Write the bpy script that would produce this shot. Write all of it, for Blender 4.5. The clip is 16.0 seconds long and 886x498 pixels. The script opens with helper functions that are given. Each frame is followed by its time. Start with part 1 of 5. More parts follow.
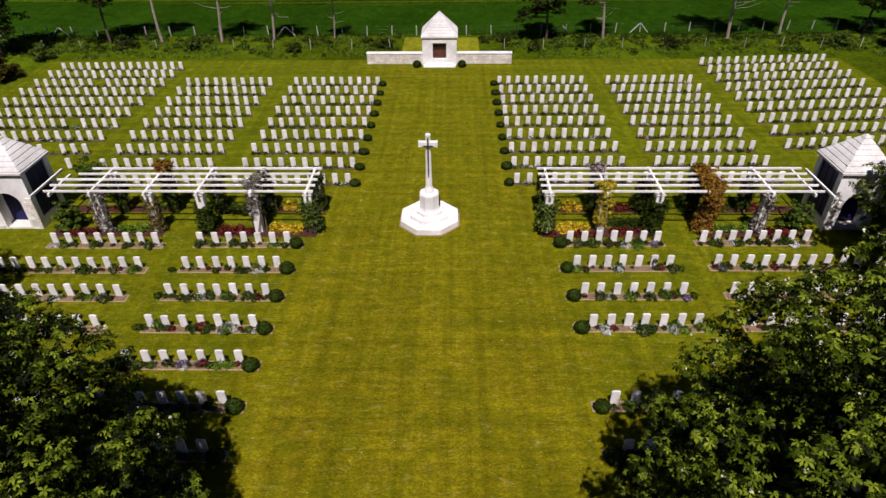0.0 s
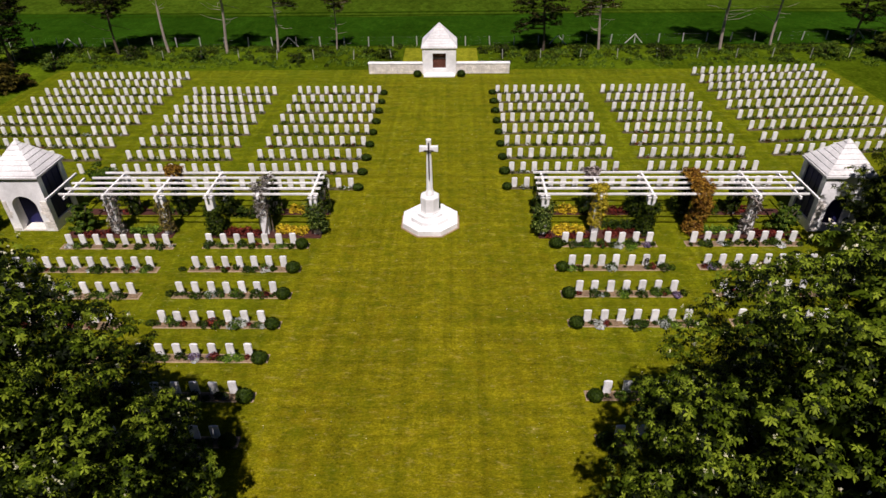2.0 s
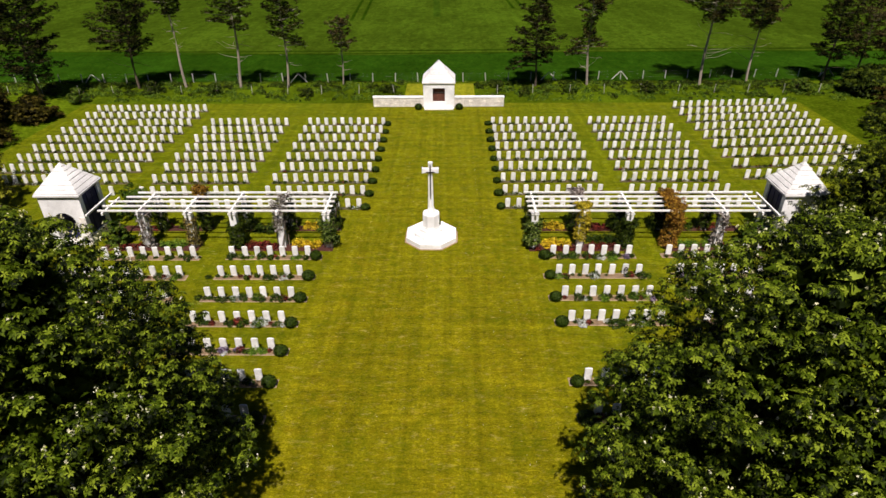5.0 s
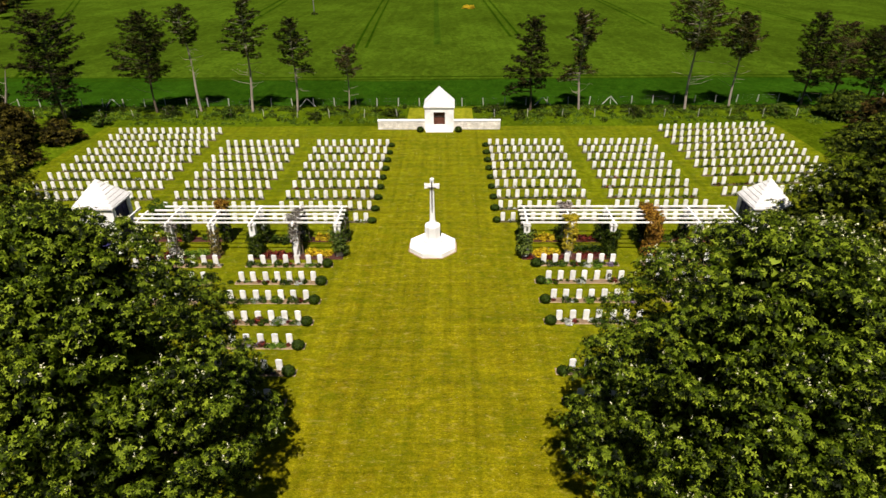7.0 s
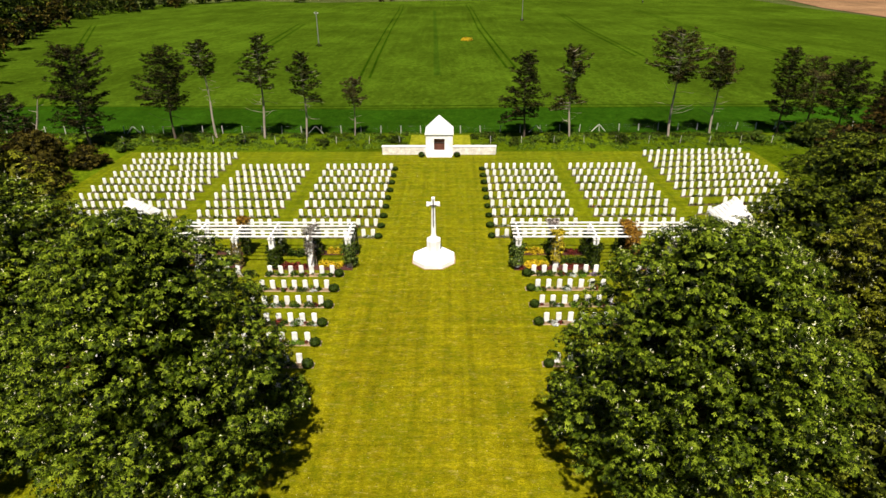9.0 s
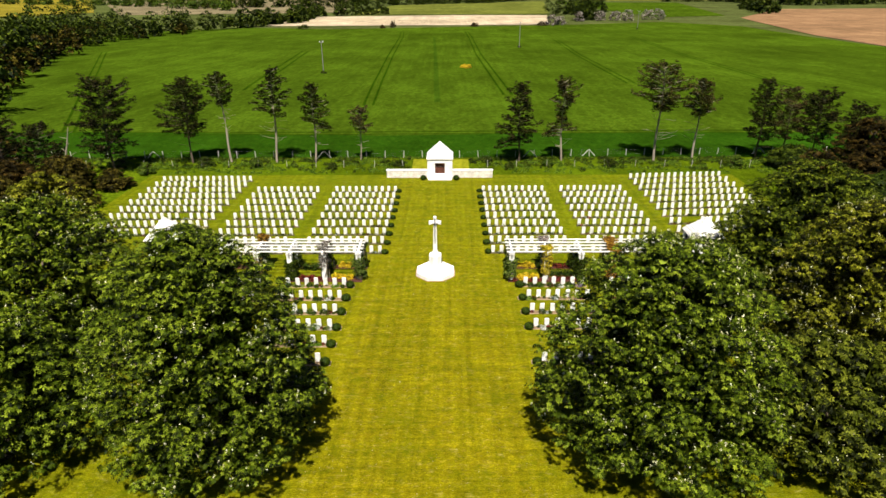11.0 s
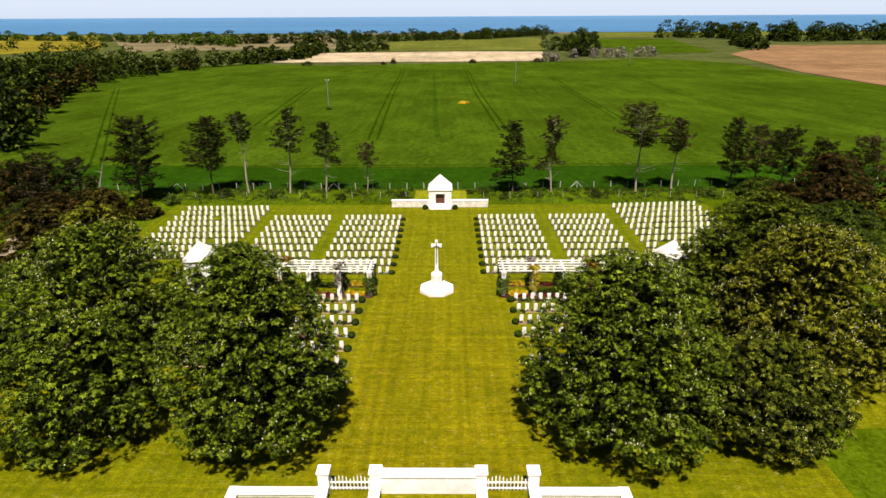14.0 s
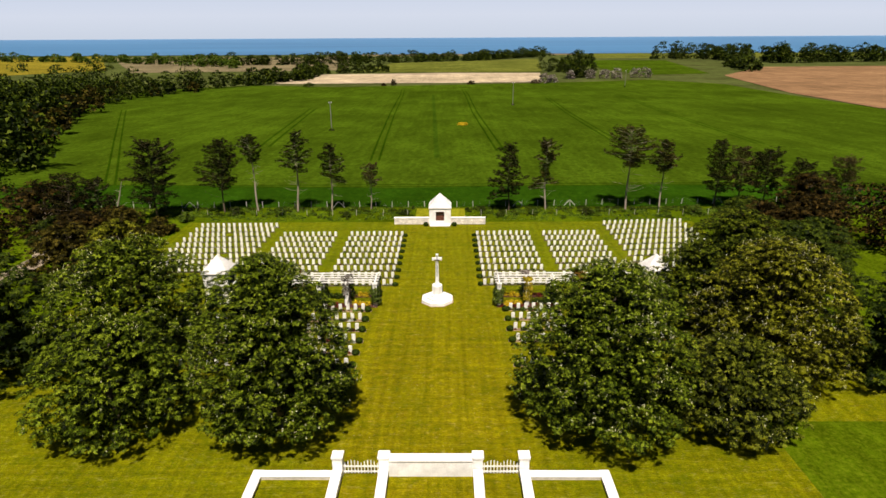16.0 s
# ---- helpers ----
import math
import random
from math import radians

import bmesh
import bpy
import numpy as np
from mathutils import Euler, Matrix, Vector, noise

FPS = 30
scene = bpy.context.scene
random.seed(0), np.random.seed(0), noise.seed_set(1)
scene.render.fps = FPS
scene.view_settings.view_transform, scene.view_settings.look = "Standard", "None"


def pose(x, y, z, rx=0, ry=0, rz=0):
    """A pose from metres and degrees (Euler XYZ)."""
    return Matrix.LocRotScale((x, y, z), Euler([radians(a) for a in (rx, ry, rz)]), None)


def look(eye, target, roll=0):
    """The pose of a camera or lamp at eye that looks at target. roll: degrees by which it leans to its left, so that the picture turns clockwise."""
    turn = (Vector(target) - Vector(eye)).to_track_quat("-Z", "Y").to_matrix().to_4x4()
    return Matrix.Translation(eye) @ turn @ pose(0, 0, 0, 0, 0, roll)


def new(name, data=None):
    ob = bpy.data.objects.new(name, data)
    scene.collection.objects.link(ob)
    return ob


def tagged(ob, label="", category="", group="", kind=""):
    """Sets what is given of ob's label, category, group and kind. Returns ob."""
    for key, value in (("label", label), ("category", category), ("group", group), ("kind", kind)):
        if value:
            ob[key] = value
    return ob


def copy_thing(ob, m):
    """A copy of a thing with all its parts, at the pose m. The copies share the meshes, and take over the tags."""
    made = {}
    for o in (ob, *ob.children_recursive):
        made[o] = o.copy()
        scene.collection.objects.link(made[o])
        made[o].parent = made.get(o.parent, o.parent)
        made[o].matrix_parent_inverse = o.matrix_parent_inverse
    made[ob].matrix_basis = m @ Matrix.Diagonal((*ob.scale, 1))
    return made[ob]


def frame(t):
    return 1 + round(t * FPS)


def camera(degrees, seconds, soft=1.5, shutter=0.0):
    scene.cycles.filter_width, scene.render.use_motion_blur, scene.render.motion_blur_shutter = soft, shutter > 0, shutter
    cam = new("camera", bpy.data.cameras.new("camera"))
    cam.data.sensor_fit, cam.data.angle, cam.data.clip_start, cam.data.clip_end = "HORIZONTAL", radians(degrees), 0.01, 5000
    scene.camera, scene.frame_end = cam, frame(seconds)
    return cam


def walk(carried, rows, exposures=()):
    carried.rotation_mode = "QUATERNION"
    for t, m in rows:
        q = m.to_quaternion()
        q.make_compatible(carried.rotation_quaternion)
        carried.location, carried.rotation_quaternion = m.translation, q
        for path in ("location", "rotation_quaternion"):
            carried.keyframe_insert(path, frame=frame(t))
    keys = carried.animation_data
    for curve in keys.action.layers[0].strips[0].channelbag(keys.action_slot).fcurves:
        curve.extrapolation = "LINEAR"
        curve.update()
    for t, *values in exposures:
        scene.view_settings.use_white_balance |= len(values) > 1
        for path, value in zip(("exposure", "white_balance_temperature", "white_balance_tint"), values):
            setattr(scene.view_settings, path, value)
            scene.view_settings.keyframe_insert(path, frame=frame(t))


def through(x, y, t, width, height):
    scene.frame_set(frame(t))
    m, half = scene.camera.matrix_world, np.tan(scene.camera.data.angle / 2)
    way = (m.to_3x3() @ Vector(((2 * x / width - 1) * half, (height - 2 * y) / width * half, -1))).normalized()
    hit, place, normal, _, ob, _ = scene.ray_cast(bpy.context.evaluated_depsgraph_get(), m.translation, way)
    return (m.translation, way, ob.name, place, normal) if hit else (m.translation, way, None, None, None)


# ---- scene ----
cam = camera(72.6, 16.0)
PATH = [
    (0, (1.31, -27.841, 17.503), (1.274, -26.201, 16.357), -0.6),
    (0.5, (1.32, -28.076, 17.541), (1.284, -26.433, 16.401), -0.7),
    (1, (1.318, -28.384, 17.595), (1.282, -26.736, 16.462), -0.6),
    (1.5, (1.283, -28.712, 17.675), (1.249, -27.06, 16.549), -0.5),
    (2, (1.29, -29.116, 17.755), (1.256, -27.457, 16.638), -0.6),
    (2.5, (1.288, -29.506, 17.811), (1.254, -27.84, 16.705), -0.5),
    (3, (1.275, -29.983, 17.82), (1.242, -28.304, 16.734), -0.6),
    (3.5, (1.281, -30.574, 17.962), (1.249, -28.882, 16.896), -0.5),
    (4, (1.269, -31.239, 18.139), (1.238, -29.538, 17.089), -0.5),
    (6.5, (1.196, -35.253, 19.315), (1.173, -33.507, 18.341), -0.3),
    (7, (1.247, -36.169, 19.55), (1.22, -34.413, 18.594), -0.4),
    (7.5, (1.256, -37.19, 19.821), (1.231, -35.423, 18.884), -0.4),
    (8, (1.264, -38.286, 20.127), (1.239, -36.509, 19.209), -0.4),
    (8.5, (1.231, -39.363, 20.427), (1.208, -37.577, 19.529), -0.4),
    (9, (1.209, -40.463, 20.682), (1.186, -38.667, 19.803), -0.3),
    (11.5, (1.161, -46.229, 22.639), (1.14, -44.396, 21.84), -0.3),
    (12, (1.149, -47.348, 22.911), (1.129, -45.507, 22.129), -0.3),
    (12.5, (1.158, -48.443, 23.184), (1.139, -46.595, 22.419), -0.3),
    (13, (1.136, -49.532, 23.506), (1.118, -47.678, 22.755), -0.3),
    (13.5, (1.069, -50.665, 23.816), (1.052, -48.806, 23.08), -0.2),
    (14, (1.1, -51.747, 24.14), (1.082, -49.881, 23.419), -0.3),
    (14.5, (1.065, -52.874, 24.46), (1.049, -51.003, 23.753), -0.2),
    (15, (1.042, -53.992, 24.78), (1.027, -52.116, 24.086), -0.2),
    (15.5, (1.048, -55.078, 25.035), (1.033, -53.197, 24.357), -0.2),
    (16, (1.048, -56.112, 25.245), (1.033, -54.225, 24.582), -0.3),
]
EXPOSURES = [(0, 0.19, 6150, 24.5), (2, 0.25, 6150, 24), (4, 0.41, 6250, 21), (7, 0.74, 6500, 15), (9, 0.98, 6550, 13), (11.5, 1.06, 6500, 11.5), (12.5, 1.06, 6550, 12), (14.5, 0.8, 6800, 14), (16, 0.65, 6900, 15)]
walk(cam, [(t, look(eye, target, roll)) for t, eye, target, roll in PATH], EXPOSURES)

# ---- world, sun ----
SUN_ELEVATION = 61.5
world = bpy.data.worlds.new("sky")
scene.world = world
world.use_nodes = True
wn = world.node_tree
sky = wn.nodes.new("ShaderNodeTexSky")
sky.sky_type, sky.sun_disc = "NISHITA", False
sky.sun_elevation, sky.sun_rotation = radians(SUN_ELEVATION), radians(180)
sky.air_density, sky.dust_density, sky.ozone_density = 1.0, 0.0, 2.5
wn.nodes["Background"].inputs[1].default_value = 0.0145
cool = wn.nodes.new("ShaderNodeMix")
cool.data_type, cool.blend_type = "RGBA", "MULTIPLY"
cool.inputs[0].default_value, cool.inputs[7].default_value = 1.0, (0.86, 0.97, 1.2, 1)
wn.links.new(sky.outputs[0], cool.inputs[6])
wn.links.new(cool.outputs[2], wn.nodes["Background"].inputs[0])
sun_data = bpy.data.lights.new("sun", "SUN")
sun_data.energy, sun_data.angle, sun_data.color = 4.75, radians(0.53), (1.0, 0.94, 0.83)
sun_lamp = new("sun", sun_data)
sun_lamp.matrix_world = pose(0, -60, 90, 90 - SUN_ELEVATION, 0, 0)


# ---- materials ----
def ramp(nt, factor, stops):
    node = nt.nodes.new("ShaderNodeValToRGB")
    while len(node.color_ramp.elements) < len(stops):
        node.color_ramp.elements.new(0.5)
    for el, (at, c) in zip(node.color_ramp.elements, stops):
        el.position, el.color = at, (*c, 1)
    nt.links.new(factor, node.inputs[0])
    return node.outputs[0]


def noise_node(nt, coords, scale, detail=4.0, stretch=None, rough=0.55):
    if stretch:
        m = nt.nodes.new("ShaderNodeMapping")
        m.inputs["Scale"].default_value = stretch
        nt.links.new(coords, m.inputs[0])
        coords = m.outputs[0]
    n = nt.nodes.new("ShaderNodeTexNoise")
    n.inputs["Scale"].default_value, n.inputs["Detail"].default_value, n.inputs["Roughness"].default_value = scale, detail, rough
    nt.links.new(coords, n.inputs["Vector"])
    return n.outputs["Fac"]


def mixed(nt, a, b, factor, kind="MIX"):
    n = nt.nodes.new("ShaderNodeMix")
    n.data_type, n.blend_type = "RGBA", kind
    for sock, v in ((n.inputs[0], factor), (n.inputs[6], a), (n.inputs[7], b)):
        if isinstance(v, (int, float)):
            sock.default_value = v
        elif isinstance(v, tuple):
            sock.default_value = (*v, 1)
        else:
            nt.links.new(v, sock)
    return n.outputs[2]


def base_material(name):
    m = bpy.data.materials.new(name)
    m.use_nodes = True
    nt = m.node_tree
    return m, nt, nt.nodes["Principled BSDF"]


def relief(nt, bsdf, height, strength=0.4, distance=0.02):
    b = nt.nodes.new("ShaderNodeBump")
    b.inputs["Strength"].default_value, b.inputs["Distance"].default_value = strength, distance
    nt.links.new(height, b.inputs["Height"])
    nt.links.new(b.outputs[0], bsdf.inputs["Normal"])


def surface(name, dark, light, fine=12.0, coarse=1.2, rough=0.85, bump=0.4, depth=0.02, each=0.0, stain=None):
    """A plain matt surface with grain, broad variation, and an own tone for each object."""
    m, nt, bsdf = base_material(name)
    co = nt.nodes.new("ShaderNodeNewGeometry").outputs["Position"]
    f, c = noise_node(nt, co, fine, 6), noise_node(nt, co, coarse, 3)
    col = ramp(nt, f, [(0.3, dark), (0.7, light)])
    big = ramp(nt, c, [(0.3, (0.78, 0.78, 0.78)), (0.7, (1.12, 1.12, 1.12))])
    col = mixed(nt, col, big, 1.0, "MULTIPLY")
    if stain:
        s = noise_node(nt, co, coarse * 3.1, 5, rough=0.7)
        col = mixed(nt, col, stain, ramp(nt, s, [(0.55, (0, 0, 0)), (0.75, (0.7, 0.7, 0.7))]))
    if each:
        info = nt.nodes.new("ShaderNodeObjectInfo")
        col = mixed(nt, col, ramp(nt, info.outputs["Random"], [(0, (1 - each,) * 3), (1, (1 + each,) * 3)]), 1.0, "MULTIPLY")
    nt.links.new(col, bsdf.inputs["Base Color"])
    bsdf.inputs["Roughness"].default_value = rough
    bsdf.inputs["Specular IOR Level"].default_value = 0.3
    if bump:
        relief(nt, bsdf, f, bump, depth)
    return m


def foliage(name, dark, mid, light, rough=0.55, through=0.16, spec=0.1):
    """Leaves: every leaf its own tone, which also paints shaded gaps in crowns; some light through the blade."""
    m, nt, bsdf = base_material(name)
    geo = nt.nodes.new("ShaderNodeNewGeometry")
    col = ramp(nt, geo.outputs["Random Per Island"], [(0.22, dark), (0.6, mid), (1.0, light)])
    # noise darkens and lightens whole clumps, painting extra shading into the crowns
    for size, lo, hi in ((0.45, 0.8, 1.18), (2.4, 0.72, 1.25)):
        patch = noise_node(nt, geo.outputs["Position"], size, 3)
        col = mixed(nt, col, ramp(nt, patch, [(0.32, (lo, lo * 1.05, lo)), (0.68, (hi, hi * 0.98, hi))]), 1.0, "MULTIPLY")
    nt.links.new(col, bsdf.inputs["Base Color"])
    bsdf.inputs["Roughness"].default_value = rough
    bsdf.inputs["Specular IOR Level"].default_value = spec
    tr = nt.nodes.new("ShaderNodeBsdfTranslucent")
    nt.links.new(col, tr.inputs[0])
    mx = nt.nodes.new("ShaderNodeMixShader")
    mx.inputs[0].default_value = through
    nt.links.new(bsdf.outputs[0], mx.inputs[1])
    nt.links.new(tr.outputs[0], mx.inputs[2])
    nt.links.new(mx.outputs[0], nt.nodes["Material Output"].inputs[0])
    return m


def lawn_material():
    m, nt, bsdf = base_material("mown_lawn")
    co = nt.nodes.new("ShaderNodeNewGeometry").outputs["Position"]
    blades = noise_node(nt, co, 9.0, 9, (0.8, 1.5, 1.0), 0.92)
    col = ramp(nt, blades, [(0.34, (0.056, 0.05, 0.0004)), (0.5, (0.136, 0.114, 0.0012)), (0.66, (0.262, 0.216, 0.008))])
    tufts = noise_node(nt, co, 4.2, 6, (0.7, 1.4, 1), 0.8)
    clumps = noise_node(nt, co, 1.6, 4, (1.0, 1.3, 1), 0.6)
    fine_rows = noise_node(nt, co, 1.0, 4, (0.5, 7.0, 0.1), 0.7)
    across = noise_node(nt, co, 1.0, 2, (0.04, 1.5, 0.1))
    along_y = noise_node(nt, co, 1.0, 3, (2.0, 0.04, 0.1))
    for f, lo, hi in ((noise_node(nt, co, 13.0, 4, (1.0, 1.3, 1), 0.7), 0.7, 1.3), (tufts, 0.7, 1.26), (clumps, 0.8, 1.18), (fine_rows, 0.86, 1.12), (across, 0.84, 1.14), (along_y, 0.82, 1.18), (noise_node(nt, co, 0.2, 5), 0.88, 1.12)):
        col = mixed(nt, col, ramp(nt, f, [(0.34, (lo, lo * 1.02, lo)), (0.66, (hi, hi, hi))]), 1.0, "MULTIPLY")
    for size, wide, lo, top in ((0.32, 1.0, 0.48, 0.4), (1.0, 1.2, 0.5, 0.48), (3.2, 1.2, 0.53, 0.45), (9.0, 1.2, 0.54, 0.45)):
        lush = noise_node(nt, co, size, 7, (wide, 1, 1), 0.75)
        col = mixed(nt, col, (0.06, 0.08, 0.0006), ramp(nt, lush, [(lo, (0, 0, 0)), (lo + 0.16, (top, top, top))]))
    brown = noise_node(nt, co, 0.8, 6, (0.8, 1.3, 1.6), 0.75)
    col = mixed(nt, col, (0.18, 0.115, 0.003), ramp(nt, brown, [(0.53, (0, 0, 0)), (0.7, (0.32, 0.32, 0.32))]))
    for size, lo, top in ((4.5, 0.57, 0.4), (1.7, 0.57, 0.42)):
        dry = noise_node(nt, co, size, 6, (0.65, 1.6, 1), 0.78)
        col = mixed(nt, col, (0.45, 0.37, 0.1), ramp(nt, dry, [(lo, (0, 0, 0)), (lo + 0.14, (top, top, top))]))
    # less trodden, lusher grass among the graves
    sep = nt.nodes.new("ShaderNodeSeparateXYZ")
    nt.links.new(co, sep.inputs[0])
    away = nt.nodes.new("ShaderNodeMath")
    away.operation = "ABSOLUTE"
    nt.links.new(sep.outputs[0], away.inputs[0])
    span = nt.nodes.new("ShaderNodeMapRange")
    span.inputs[1].default_value, span.inputs[2].default_value = 4.6, 8.5
    nt.links.new(away.outputs[0], span.inputs[0])
    col = mixed(nt, col, ramp(nt, span.outputs[0], [(0, (1, 1, 1)), (1, (0.83, 0.96, 0.9))]), 1.0, "MULTIPLY")
    back = nt.nodes.new("ShaderNodeMapRange")
    back.inputs[1].default_value, back.inputs[2].default_value = -12.0, 12.0
    nt.links.new(sep.outputs[1], back.inputs[0])
    col = mixed(nt, col, ramp(nt, back.outputs[0], [(0, (1.01, 1.0, 1)), (1, (0.89, 1.0, 0.9))]), 1.0, "MULTIPLY")
    nt.links.new(col, bsdf.inputs["Base Color"])
    bsdf.inputs["Roughness"].default_value = 0.9
    bsdf.inputs["Specular IOR Level"].default_value = 0.02
    relief(nt, bsdf, blades, 0.5, 0.04)
    return m


def crop_material(name, dark, mid, light, stripes=(1.1, 0.02, 1)):
    m, nt, bsdf = base_material(name)
    co = nt.nodes.new("ShaderNodeNewGeometry").outputs["Position"]
    fine = noise_node(nt, co, 3.0, 8, rough=0.75)
    col = ramp(nt, fine, [(0.25, dark), (0.5, mid), (0.75, light)])
    for f, lo, hi in ((noise_node(nt, co, 0.6, 3, stripes), 0.88, 1.1), (noise_node(nt, co, 0.018, 5), 0.72, 1.22), (noise_node(nt, co, 0.9, 5, (1, 0.6, 1), 0.8), 0.62, 1.36), (noise_node(nt, co, 0.12, 5, (1, 0.45, 1)), 0.76, 1.2)):
        col = mixed(nt, col, ramp(nt, f, [(0.3, (lo,) * 3), (0.7, (hi,) * 3)]), 1.0, "MULTIPLY")
    nt.links.new(col, bsdf.inputs["Base Color"])
    bsdf.inputs["Roughness"].default_value = 1.0
    bsdf.inputs["Specular IOR Level"].default_value = 0.0
    relief(nt, bsdf, fine, 0.5, 0.1)
    return m


